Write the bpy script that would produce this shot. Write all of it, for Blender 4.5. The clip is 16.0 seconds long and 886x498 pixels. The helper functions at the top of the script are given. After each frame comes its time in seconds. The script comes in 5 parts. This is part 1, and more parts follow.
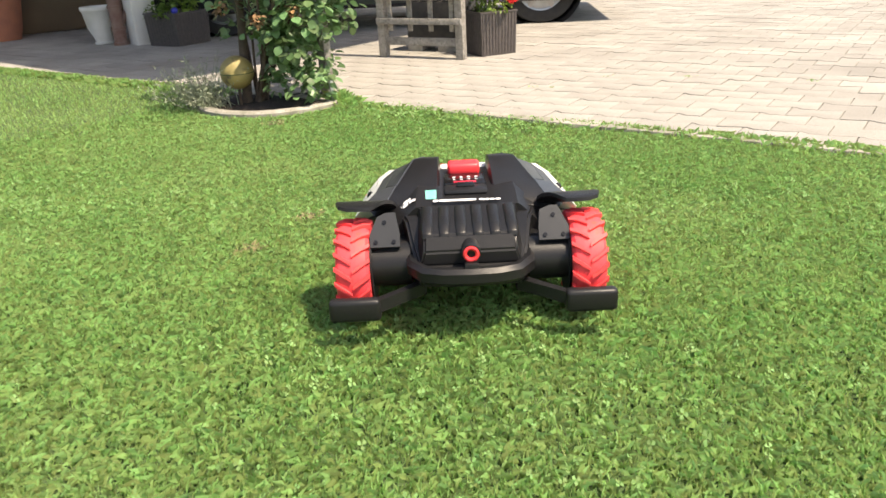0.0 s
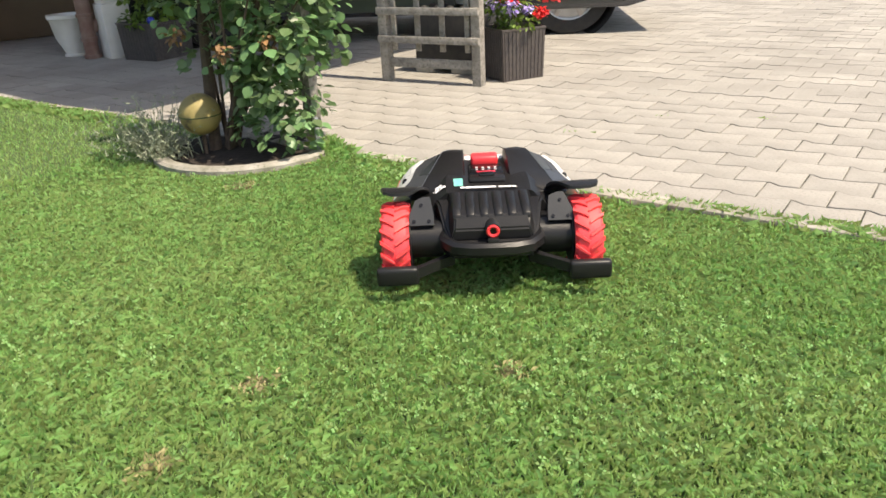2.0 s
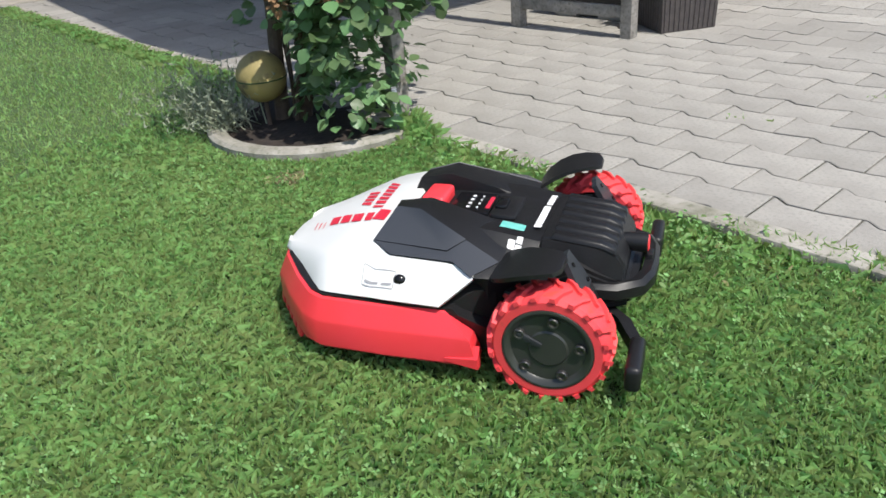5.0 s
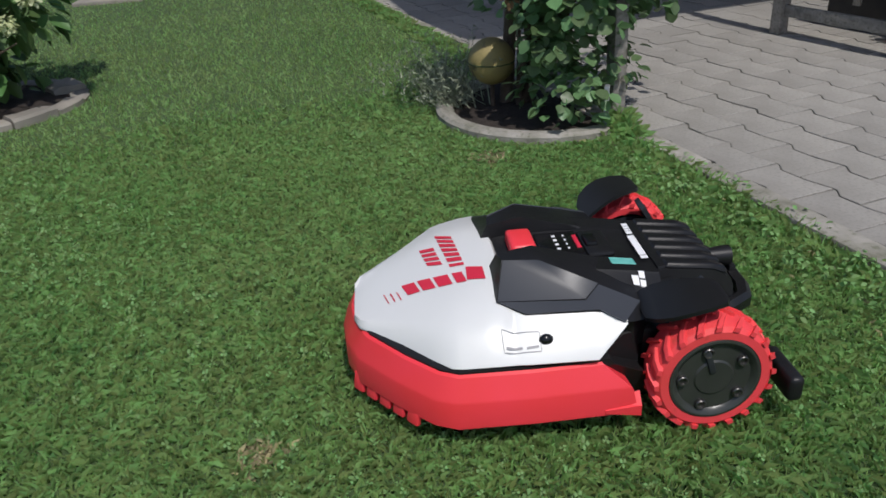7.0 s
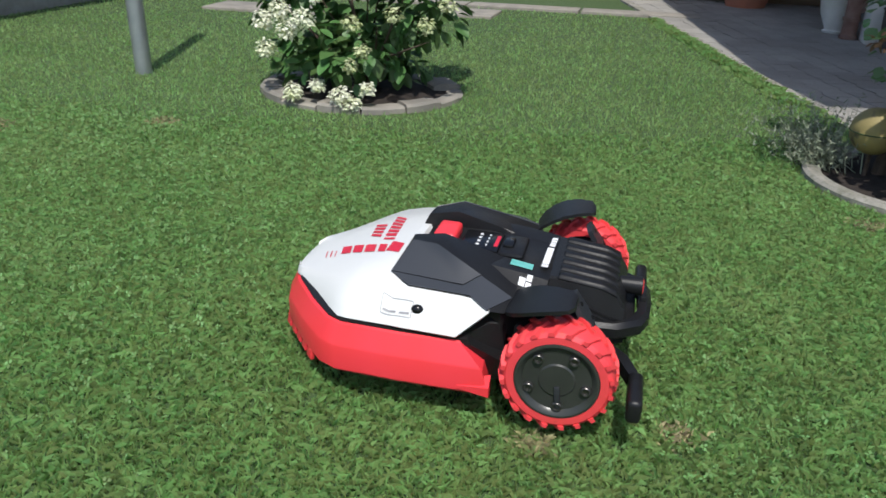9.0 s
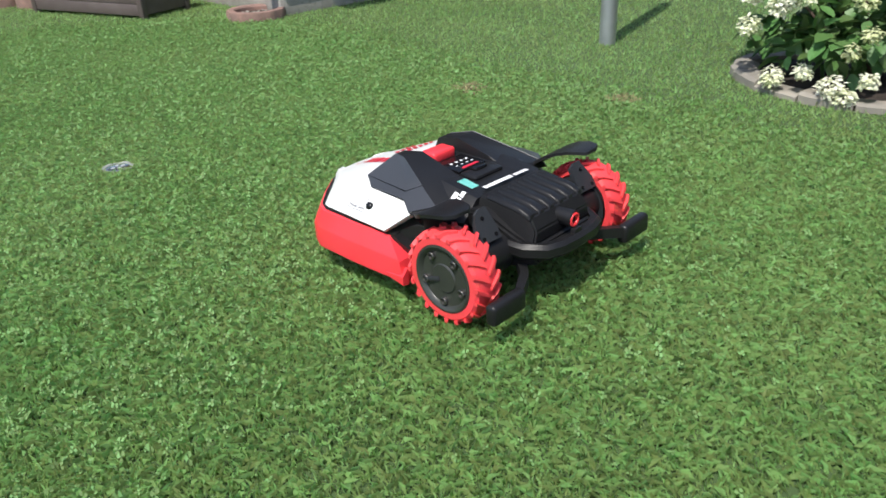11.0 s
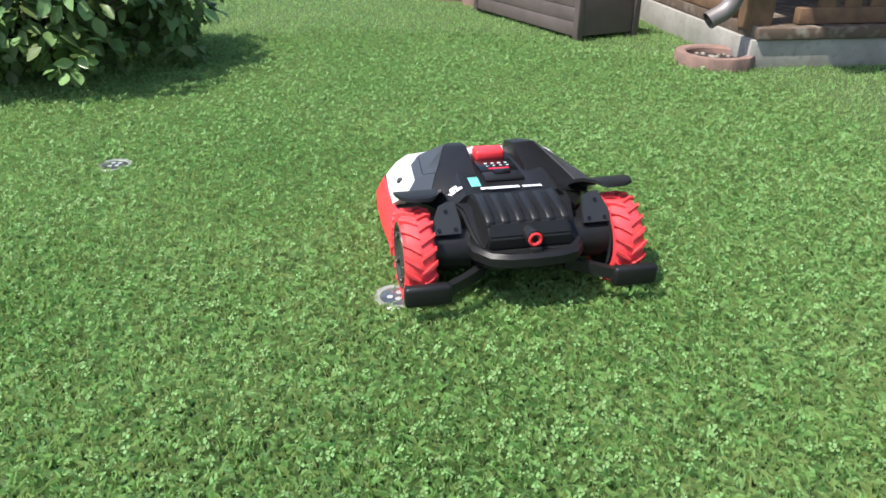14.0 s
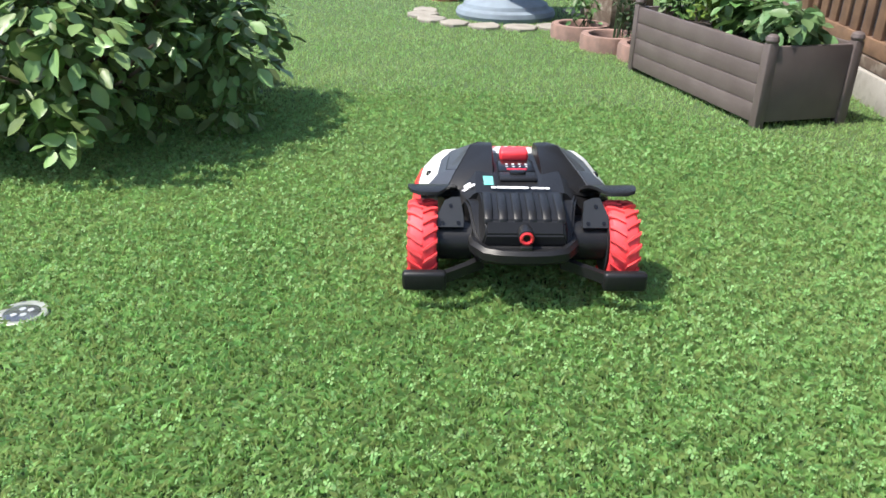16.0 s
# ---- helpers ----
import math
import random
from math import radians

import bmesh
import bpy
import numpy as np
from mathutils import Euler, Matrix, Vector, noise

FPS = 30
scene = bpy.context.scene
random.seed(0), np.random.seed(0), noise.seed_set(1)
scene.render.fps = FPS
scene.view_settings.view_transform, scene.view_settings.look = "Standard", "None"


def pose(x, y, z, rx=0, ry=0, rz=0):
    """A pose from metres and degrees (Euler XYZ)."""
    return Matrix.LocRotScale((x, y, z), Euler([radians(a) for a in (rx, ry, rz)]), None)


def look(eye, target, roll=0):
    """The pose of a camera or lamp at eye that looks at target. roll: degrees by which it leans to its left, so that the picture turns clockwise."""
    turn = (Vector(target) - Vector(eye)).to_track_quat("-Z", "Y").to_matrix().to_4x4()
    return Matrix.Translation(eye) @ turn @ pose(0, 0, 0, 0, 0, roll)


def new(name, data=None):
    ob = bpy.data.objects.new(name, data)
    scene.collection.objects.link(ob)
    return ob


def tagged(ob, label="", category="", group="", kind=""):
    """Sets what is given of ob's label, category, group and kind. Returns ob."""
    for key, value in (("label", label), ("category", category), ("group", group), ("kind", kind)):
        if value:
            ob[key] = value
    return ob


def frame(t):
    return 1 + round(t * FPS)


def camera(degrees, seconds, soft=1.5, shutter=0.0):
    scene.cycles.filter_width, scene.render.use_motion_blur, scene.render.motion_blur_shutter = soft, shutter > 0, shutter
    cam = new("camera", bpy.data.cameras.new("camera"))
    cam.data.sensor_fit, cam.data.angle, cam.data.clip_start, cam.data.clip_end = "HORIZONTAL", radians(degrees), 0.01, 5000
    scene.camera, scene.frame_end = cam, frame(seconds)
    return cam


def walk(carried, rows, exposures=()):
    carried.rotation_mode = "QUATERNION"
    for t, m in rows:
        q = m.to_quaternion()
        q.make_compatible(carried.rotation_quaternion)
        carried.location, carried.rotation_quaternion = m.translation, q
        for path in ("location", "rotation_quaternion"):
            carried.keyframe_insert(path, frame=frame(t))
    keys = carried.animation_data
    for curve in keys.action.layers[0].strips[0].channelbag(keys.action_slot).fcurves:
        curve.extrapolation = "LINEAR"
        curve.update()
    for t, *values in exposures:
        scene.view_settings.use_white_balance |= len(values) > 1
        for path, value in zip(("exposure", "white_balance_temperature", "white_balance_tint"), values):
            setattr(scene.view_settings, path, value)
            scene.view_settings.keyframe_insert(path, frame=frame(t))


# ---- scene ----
cam = camera(60.3, 16.0, soft=1.6, shutter=0.12)
PATH = [
    (0, (0.009, -0.044, 0.776), (1.175, 1.388, 0.007), -3.0),
    (0.5, (0.215, 0.188, 0.808), (1.386, 1.589, -0.008), -2.5),
    (1, (0.32, 0.323, 0.869), (1.482, 1.727, 0.045), -2.8),
    (1.5, (0.433, 0.47, 0.88), (1.581, 1.9, 0.08), -3.1),
    (2, (0.554, 0.613, 0.837), (1.691, 2.056, 0.047), -3.0),
    (2.5, (0.744, 0.778, 0.863), (1.813, 2.246, 0.025), -2.5),
    (3, (0.836, 0.923, 0.844), (1.891, 2.395, -0.005), -2.2),
    (3.2, (0.879, 0.945, 0.802), (1.928, 2.43, -0.032), -1.9),
    (5.3, (1.219, 1.086, 0.813), (1.83, 2.733, -0.144), -6.0),
    (5.5, (1.267, 1.084, 0.803), (1.793, 2.761, -0.15), -6.6),
    (6, (1.361, 1.086, 0.804), (1.747, 2.78, -0.186), -4.7),
    (6.5, (1.396, 1.017, 0.841), (1.622, 2.734, -0.159), -5.1),
    (7, (1.32, 0.897, 0.866), (1.416, 2.661, -0.072), -4.3),
    (7.5, (1.221, 0.74, 0.889), (1.138, 2.537, 0.016), -3.2),
    (8, (1.118, 0.674, 0.879), (0.903, 2.477, 0.04), -1.2),
    (8.2, (1.072, 0.655, 0.883), (0.82, 2.453, 0.046), -0.4),
    (10.5, (0.748, 0.725, 0.909), (-0.375, 2.117, 0.015), -1.1),
    (11, (0.659, 0.799, 0.901), (-0.659, 1.993, -0.014), -2.5),
    (11.5, (0.457, 0.913, 0.915), (-0.978, 1.941, -0.025), -2.6),
    (12, (0.258, 1.054, 0.943), (-1.299, 1.882, -0.001), -2.8),
    (12.5, (0.115, 1.185, 0.949), (-1.576, 1.769, 0.055), -2.8),
    (13, (-0.029, 1.285, 0.923), (-1.774, 1.729, 0.052), -1.7),
    (13.5, (-0.21, 1.377, 0.9), (-1.952, 1.781, 0.005), 0.4),
    (14, (-0.442, 1.495, 0.849), (-2.208, 1.791, -0.043), 0.8),
    (14.5, (-0.676, 1.587, 0.819), (-2.482, 1.762, -0.023), 1.8),
    (15, (-0.927, 1.681, 0.809), (-2.751, 1.777, -0.008), 1.9),
    (15.5, (-1.208, 1.773, 0.815), (-3.03, 1.765, -0.008), -0.0),
    (16, (-1.441, 1.896, 0.888), (-3.239, 1.757, 0.023), 1.1),
]
walk(cam, [(t, look(eye, target, roll)) for t, eye, target, roll in PATH],
     exposures=[(0, 1.35, 8000, 13), (3.2, 0.95, 7200, 11), (5.3, 0.52, 6300, 10), (6, -0.14, 6250, 13), (7, -0.22, 6200, 13), (8.2, 0.10, 6100, 11), (10.3, 0.41, 6400, 10), (11.3, 0.74, 6400, 11), (13, 0.97, 6400, 11), (15, 1.17, 6400, 11), (16, 1.27, 6500, 11)])

# ---- light ----
SUN_AZ, SUN_EL = 288.0, 61.0  # compass of the sun in the plan, counter-clockwise from x
world = bpy.data.worlds.new("sky_world")
scene.world = world
world.use_nodes = True
wn = world.node_tree
sky = wn.nodes.new("ShaderNodeTexSky")
sky.sky_type = "NISHITA"
sky.sun_disc = False
sky.sun_elevation = radians(SUN_EL)
sky.sun_rotation = radians(90 - SUN_AZ)
sky.air_density, sky.dust_density = 1.0, 1.5
wn.links.new(sky.outputs[0], wn.nodes["Background"].inputs[0])
wn.nodes["Background"].inputs[1].default_value = 0.12
sun = new("sun", bpy.data.lights.new("sun", "SUN"))
sun.data.energy, sun.data.angle, sun.data.color = 3.6, radians(0.53), (1.0, 0.95, 0.86)
SUN_DIR = Vector((math.cos(radians(SUN_EL)) * math.cos(radians(SUN_AZ)), math.cos(radians(SUN_EL)) * math.sin(radians(SUN_AZ)), math.sin(radians(SUN_EL))))
sun.matrix_world = look(SUN_DIR * 20, (0, 0, 0))


# ---- materials ----
def material(name, base, rough=0.6, metal=0.0, second=None, scale=20.0, mix=(0.35, 0.7), bump=0.0, bump_scale=150.0,
             random_hue=0.0, random_value=0.0, island=False, spec=0.5, translucent=0.0, fine=None, emit=None, coat=0.0):
    """Base colour varied by two noises (broad stains, fine grain), bump, and by object or island."""
    m = bpy.data.materials.new(name)
    m.use_nodes = True
    nt = m.node_tree
    n, ln = nt.nodes, nt.links
    bsdf = n["Principled BSDF"]
    bsdf.inputs["Roughness"].default_value = rough
    bsdf.inputs["Metallic"].default_value = metal
    bsdf.inputs["Specular IOR Level"].default_value = spec
    bsdf.inputs["Coat Weight"].default_value = coat
    co = n.new("ShaderNodeTexCoord")
    col = n.new("ShaderNodeRGB")
    col.outputs[0].default_value = (*base, 1)
    out = col.outputs[0]
    geo = n.new("ShaderNodeNewGeometry")
    if second is not None:
        tex = n.new("ShaderNodeTexNoise")
        tex.inputs["Scale"].default_value, tex.inputs["Detail"].default_value = scale, 5
        ln.new(geo.outputs["Position"] if island else co.outputs["Object"], tex.inputs["Vector"])
        ramp = n.new("ShaderNodeMapRange")
        ramp.inputs[1].default_value, ramp.inputs[2].default_value = mix
        ln.new(tex.outputs["Fac"], ramp.inputs[0])
        mx = n.new("ShaderNodeMix")
        mx.data_type = "RGBA"
        ln.new(ramp.outputs[0], mx.inputs[0])
        ln.new(out, mx.inputs[6])
        mx.inputs[7].default_value = (*second, 1)
        out = mx.outputs[2]
    if fine is not None:
        tex = n.new("ShaderNodeTexNoise")
        tex.inputs["Scale"].default_value, tex.inputs["Detail"].default_value = fine[1], 3
        ln.new(co.outputs["Object"], tex.inputs["Vector"])
        ramp = n.new("ShaderNodeMapRange")
        ramp.inputs[1].default_value, ramp.inputs[2].default_value = fine[2], fine[3]
        ln.new(tex.outputs["Fac"], ramp.inputs[0])
        mx = n.new("ShaderNodeMix")
        mx.data_type = "RGBA"
        ln.new(ramp.outputs[0], mx.inputs[0])
        ln.new(out, mx.inputs[6])
        mx.inputs[7].default_value = (*fine[0], 1)
        out = mx.outputs[2]
    if random_hue or random_value:
        if island:
            rnd = geo.outputs["Random Per Island"]
        else:
            rnd = n.new("ShaderNodeObjectInfo").outputs["Random"]
        hsv = n.new("ShaderNodeHueSaturation")
        for k, amount, mid in (("Hue", random_hue, 0.5), ("Value", random_value, 1.0)):
            mr = n.new("ShaderNodeMapRange")
            mr.inputs[3].default_value, mr.inputs[4].default_value = mid - amount, mid + amount
            ln.new(rnd, mr.inputs[0])
            ln.new(mr.outputs[0], hsv.inputs[k])
        ln.new(out, hsv.inputs["Color"])
        out = hsv.outputs[0]
    ln.new(out, bsdf.inputs["Base Color"])
    if bump:
        tex = n.new("ShaderNodeTexNoise")
        tex.inputs["Scale"].default_value, tex.inputs["Detail"].default_value = bump_scale, 4
        ln.new(co.outputs["Object"], tex.inputs["Vector"])
        bp = n.new("ShaderNodeBump")
        bp.inputs["Strength"].default_value, bp.inputs["Distance"].default_value = bump, 0.004
        ln.new(tex.outputs["Fac"], bp.inputs["Height"])
        ln.new(bp.outputs[0], bsdf.inputs["Normal"])
    if translucent:
        tr = n.new("ShaderNodeBsdfTranslucent")
        ln.new(out, tr.inputs["Color"])
        ms = n.new("ShaderNodeMixShader")
        ms.inputs[0].default_value = translucent
        ln.new(bsdf.outputs[0], ms.inputs[1])
        ln.new(tr.outputs[0], ms.inputs[2])
        ln.new(ms.outputs[0], n["Material Output"].inputs[0])
    if emit:
        bsdf.inputs["Emission Color"].default_value = (*emit[0], 1)
        bsdf.inputs["Emission Strength"].default_value = emit[1]
    return m


LAWN = material("lawn_soil", (0.042, 0.080, 0.025), 0.95, second=(0.055, 0.096, 0.032), scale=1.6, fine=((0.06, 0.095, 0.026), 120, 0.45, 0.7), bump=0.8, bump_scale=260)
GRASS = material("grass_blade", (0.265, 0.430, 0.140), 0.5, second=(0.345, 0.48, 0.18), scale=1.3, random_hue=0.03, random_value=0.33, island=True, spec=0.35, translucent=0.53, fine=((0.30, 0.455, 0.155), 3.4, 0.46, 0.66))
CLOVER = material("clover_leaf", (0.20, 0.35, 0.12), 0.6, second=(0.25, 0.40, 0.155), scale=2.0, random_hue=0.02, random_value=0.3, island=True, spec=0.25, translucent=0.4)
DRY = material("dry_thatch", (0.34, 0.29, 0.16), 0.8, second=(0.24, 0.24, 0.1), scale=6, random_value=0.3, island=True)
PAVER = material("concrete_paver", (0.315, 0.30, 0.272), 0.9, second=(0.235, 0.222, 0.20), scale=5, fine=((0.22, 0.21, 0.19), 90, 0.5, 0.75), bump=0.5, bump_scale=220, random_value=0.07)
PAVER_FAR = material("concrete_paver_far", (0.315, 0.30, 0.272), 0.9, second=(0.235, 0.222, 0.20), scale=2, fine=((0.22, 0.21, 0.19), 90, 0.5, 0.75), bump=0.5, bump_scale=220, random_value=0.1, island=True)
JOINT = material("joint_sand", (0.20, 0.185, 0.155), 1.0, second=(0.035, 0.035, 0.025), scale=3.5, mix=(0.42, 0.6), fine=((0.05, 0.05, 0.035), 22, 0.5, 0.62), bump=0.6)
CURB = material("kerb_concrete", (0.33, 0.31, 0.275), 0.92, second=(0.17, 0.165, 0.125), scale=14, fine=((0.10, 0.11, 0.06), 60, 0.55, 0.8), bump=0.7, bump_scale=120)
SOIL = material("bed_soil", (0.035, 0.026, 0.02), 1.0, second=(0.02, 0.015, 0.012), scale=30, bump=1.0, bump_scale=60)
SLAB = material("flagstone", (0.29, 0.265, 0.225), 0.9, second=(0.20, 0.185, 0.16), scale=8, bump=0.5)
WOOD_GREY = material("weathered_wood", (0.33, 0.31, 0.28), 0.85, second=(0.2, 0.185, 0.165), scale=25, fine=((0.14, 0.13, 0.11), 70, 0.5, 0.75), bump=0.6, bump_scale=90, random_value=0.1)
WOOD_BROWN = material("fence_wood", (0.20, 0.115, 0.065), 0.75, second=(0.115, 0.065, 0.04), scale=12, bump=0.4, random_value=0.12)
WOOD_DARK = material("old_beam_wood", (0.10, 0.07, 0.05), 0.85, second=(0.26, 0.23, 0.19), scale=14, bump=0.7, mix=(0.5, 0.75))
PLANTER = material("brown_plastic_board", (0.088, 0.068, 0.065), 0.5, second=(0.115, 0.092, 0.088), scale=7, bump=0.25, bump_scale=60, random_value=0.06)
WICKER = material("dark_wicker", (0.05, 0.042, 0.042), 0.55, second=(0.075, 0.065, 0.06), scale=40, bump=0.5)
RENDERED = material("plinth_render", (0.34, 0.325, 0.295), 0.9, second=(0.24, 0.225, 0.20), scale=6, fine=((0.2, 0.19, 0.17), 30, 0.55, 0.8), bump=0.5)
BRICKRED = material("red_concrete_ring", (0.27, 0.165, 0.135), 0.95, second=(0.19, 0.125, 0.105), scale=18, bump=0.8, bump_scale=110)
STEEL = material("galvanised_steel", (0.42, 0.44, 0.46), 0.45, 0.7, second=(0.33, 0.35, 0.37), scale=12)
ZINC = material("zinc_pipe", (0.22, 0.20, 0.195), 0.5, 0.4, second=(0.15, 0.13, 0.125), scale=9)
BLUESTONE = material("painted_stone", (0.20, 0.25, 0.30), 0.75, second=(0.15, 0.185, 0.22), scale=9, bump=0.4)
LEAF_ROSE = material("rose_leaf", (0.115, 0.205, 0.082), 0.42, second=(0.155, 0.26, 0.11), scale=3, random_hue=0.02, random_value=0.38, island=True, translucent=0.32)
LEAF_HYD = material("hydrangea_leaf", (0.07, 0.15, 0.04), 0.5, second=(0.10, 0.19, 0.055), scale=3, random_hue=0.02, random_value=0.3, island=True, translucent=0.2)
LEAF_BUSH = material("bush_leaf", (0.14, 0.225, 0.072), 0.40, second=(0.185, 0.28, 0.10), scale=3, random_hue=0.025, random_value=0.4, island=True, translucent=0.2)
LEAF_LIME = material("lime_leaf", (0.14, 0.22, 0.03), 0.5, second=(0.09, 0.17, 0.03), scale=6, random_value=0.3, island=True, translucent=0.3)
LEAF_DARK = material("conifer_leaf", (0.03, 0.06, 0.02), 0.6, second=(0.05, 0.09, 0.025), scale=6, random_value=0.3, island=True, translucent=0.15)
LAVENDER = material("silver_leaf", (0.24, 0.28, 0.19), 0.7, second=(0.34, 0.36, 0.27), scale=8, random_value=0.3, island=True, translucent=0.2)
LEAF_BROWN = material("withered_leaf", (0.22, 0.12, 0.05), 0.7, second=(0.15, 0.085, 0.04), scale=20, random_value=0.3, island=True)
BARK = material("bark", (0.12, 0.085, 0.06), 0.9, second=(0.07, 0.05, 0.038), scale=40, bump=0.8)
PETAL_WHITE = material("white_petal", (0.86, 0.85, 0.74), 0.6, second=(0.72, 0.76, 0.48), scale=9, random_value=0.12, island=True, translucent=0.25)
PETAL_GREEN = material("green_petal", (0.46, 0.52, 0.24), 0.6, second=(0.62, 0.64, 0.42), scale=9, random_value=0.15, island=True, translucent=0.25)
PETAL_RED = material("red_petal", (0.62, 0.02, 0.02), 0.5, second=(0.75, 0.03, 0.035), scale=30, random_value=0.2, island=True, translucent=0.2)
PETAL_VIOLET = material("violet_petal", (0.22, 0.14, 0.5), 0.5, second=(0.6, 0.55, 0.75), scale=60, random_value=0.2, island=True)
BALL = material("ochre_glaze", (0.33, 0.26, 0.09), 0.62, second=(0.22, 0.18, 0.075), scale=9, fine=((0.10, 0.08, 0.05), 22, 0.58, 0.72))
WHITE_POT = material("white_ceramic", (0.72, 0.7, 0.66), 0.5, second=(0.6, 0.58, 0.53), scale=7)
TERRACOTTA = material("terracotta", (0.45, 0.17, 0.10), 0.85, second=(0.36, 0.14, 0.09), scale=9, bump=0.3)
RUST_PIPE = material("brown_downpipe", (0.17, 0.085, 0.065), 0.6, second=(0.24, 0.16, 0.13), scale=12)
WHITE_WALL = material("white_wall_paint", (0.72, 0.70, 0.66), 0.8, second=(0.6, 0.57, 0.52), scale=4, bump=0.2)
BROWN_DOOR = material("brown_garage_door", (0.17, 0.115, 0.07), 0.6, second=(0.13, 0.09, 0.055), scale=3)
ROOF = material("roof_covering", (0.2, 0.1, 0.07), 0.8, second=(0.15, 0.08, 0.06), scale=6)
CAR_PAINT = material("car_paint", (0.03, 0.032, 0.034), 0.25, 0.3, second=(0.035, 0.037, 0.04), scale=2, coat=0.6)
TYRE = material("tyre_rubber", (0.018, 0.018, 0.018), 0.85, second=(0.03, 0.028, 0.026), scale=20)
ALLOY = material("alloy_rim", (0.32, 0.32, 0.33), 0.3, 0.9, second=(0.4, 0.4, 0.42), scale=10)
BLACKBOX = material("black_plastic_crate", (0.015, 0.015, 0.017), 0.6, second=(0.03, 0.028, 0.026), scale=25)
M_RED = material("red_plastic", (0.80, 0.045, 0.062), 0.38, second=(0.76, 0.04, 0.045), scale=8, bump=0.05, bump_scale=400)
M_TYRE = material("red_rubber", (0.80, 0.055, 0.07), 0.6, second=(0.72, 0.055, 0.055), scale=14, fine=((0.36, 0.06, 0.03), 35, 0.62, 0.8), bump=0.15)
M_WHITE = material("white_plastic", (0.66, 0.665, 0.65), 0.36, second=(0.63, 0.635, 0.62), scale=5)
M_BLACK = material("black_plastic", (0.0095, 0.0095, 0.0105), 0.38, spec=0.3, second=(0.012, 0.012, 0.013), scale=6, fine=((0.017, 0.017, 0.017), 300, 0.5, 0.8), bump=0.12, bump_scale=700)
M_GLOSS = material("black_gloss_plastic", (0.006, 0.006, 0.007), 0.24, spec=0.4, second=(0.008, 0.008, 0.009), scale=8)
M_GREY = material("dark_grey_plastic", (0.022, 0.024, 0.028), 0.45, spec=0.36, second=(0.028, 0.030, 0.034), scale=6, bump=0.08, bump_scale=600)
M_PANEL = material("satin_grey_plastic", (0.036, 0.039, 0.045), 0.36, spec=0.5, second=(0.042, 0.045, 0.052), scale=6, bump=0.05, bump_scale=600)
M_HUB = material("hub_grey", (0.028, 0.030, 0.027), 0.33, second=(0.038, 0.040, 0.036), scale=15, bump=0.1)
M_BOLT = material("bolt_steel", (0.4, 0.38, 0.36), 0.35, 0.9, second=(0.3, 0.29, 0.28), scale=50)
M_HUB_BOLT = material("dark_bolt_steel", (0.09, 0.088, 0.085), 0.35, 0.8, second=(0.13, 0.12, 0.115), scale=50)
M_PRINT_WHITE = material("white_print", (0.8, 0.8, 0.8), 0.5, second=(0.75, 0.75, 0.75), scale=30)
M_PRINT_RED = material("red_print", (0.60, 0.02, 0.05), 0.5, second=(0.56, 0.02, 0.045), scale=30)
M_PRINT_GREY = material("grey_print", (0.25, 0.25, 0.26), 0.5, second=(0.3, 0.3, 0.3), scale=30)
M_GREEN = material("green_sticker", (0.10, 0.42, 0.36), 0.45, second=(0.2, 0.5, 0.45), scale=60)
M_LAMP_WINDOW = material("milky_window", (0.30, 0.33, 0.34), 0.4, second=(0.34, 0.36, 0.36), scale=40)
GLASS_DARK = material("dark_lens_glass", (0.10, 0.11, 0.115), 0.15, second=(0.03, 0.035, 0.04), scale=20, coat=1.0)
CLEAR = material("silver_lamp_rim", (0.36, 0.37, 0.36), 0.45, 0.3, second=(0.24, 0.27, 0.22), scale=25)


# ---- building helpers ----
def mesh_of(name, verts, faces, mat, smooth=False):
    me = bpy.data.meshes.new(name)
    me.from_pydata([tuple(v) for v in verts], [], faces)
    me.materials.append(mat)
    if smooth:
        me.polygons.foreach_set("use_smooth", [True] * len(me.polygons))
    me.update()
    return me


def finish(bm, name, mat, smooth=True, angle=35):
    bmesh.ops.recalc_face_normals(bm, faces=bm.faces)
    me = bpy.data.meshes.new(name)
    if smooth:
        for f in bm.faces:
            f.smooth = True
        lim = radians(angle)
        for e in bm.edges:
            if len(e.link_faces) == 2 and e.calc_face_angle(0) > lim:
                e.smooth = False
    bm.to_mesh(me)
    bm.free()
    me.materials.append(mat)
    return me


def part(name, bm, mat, parent, label="", m=None, smooth=True, angle=35):
    ob = new(name, finish(bm, name, mat, smooth, angle))
    ob.parent = parent
    if m is not None:
        ob.matrix_basis = m
    return tagged(ob, label)


def solid(name, bm, mat, label, category, group="", kind="", smooth=True, m=None):
    ob = new(name, finish(bm, name, mat, smooth))
    if m is not None:
        ob.matrix_basis = m
    return tagged(ob, label, category, group, kind)


def holder(name, m, label, category, group=""):
    ob = new(name)
    ob.empty_display_size = 0.1
    ob.matrix_basis = m
    return tagged(ob, label, category, group)


def box(bm, c, s, bevel=0.0, m=None, seg=2):
    mat = Matrix.LocRotScale(c, None, s)
    r = bmesh.ops.create_cube(bm, size=1, matrix=(m or Matrix()) @ mat)
    if bevel:
        es = list({e for v in r["verts"] for e in v.link_edges})
        bmesh.ops.bevel(bm, geom=es, offset=bevel, segments=seg, affect="EDGES", profile=0.5)
    return bm


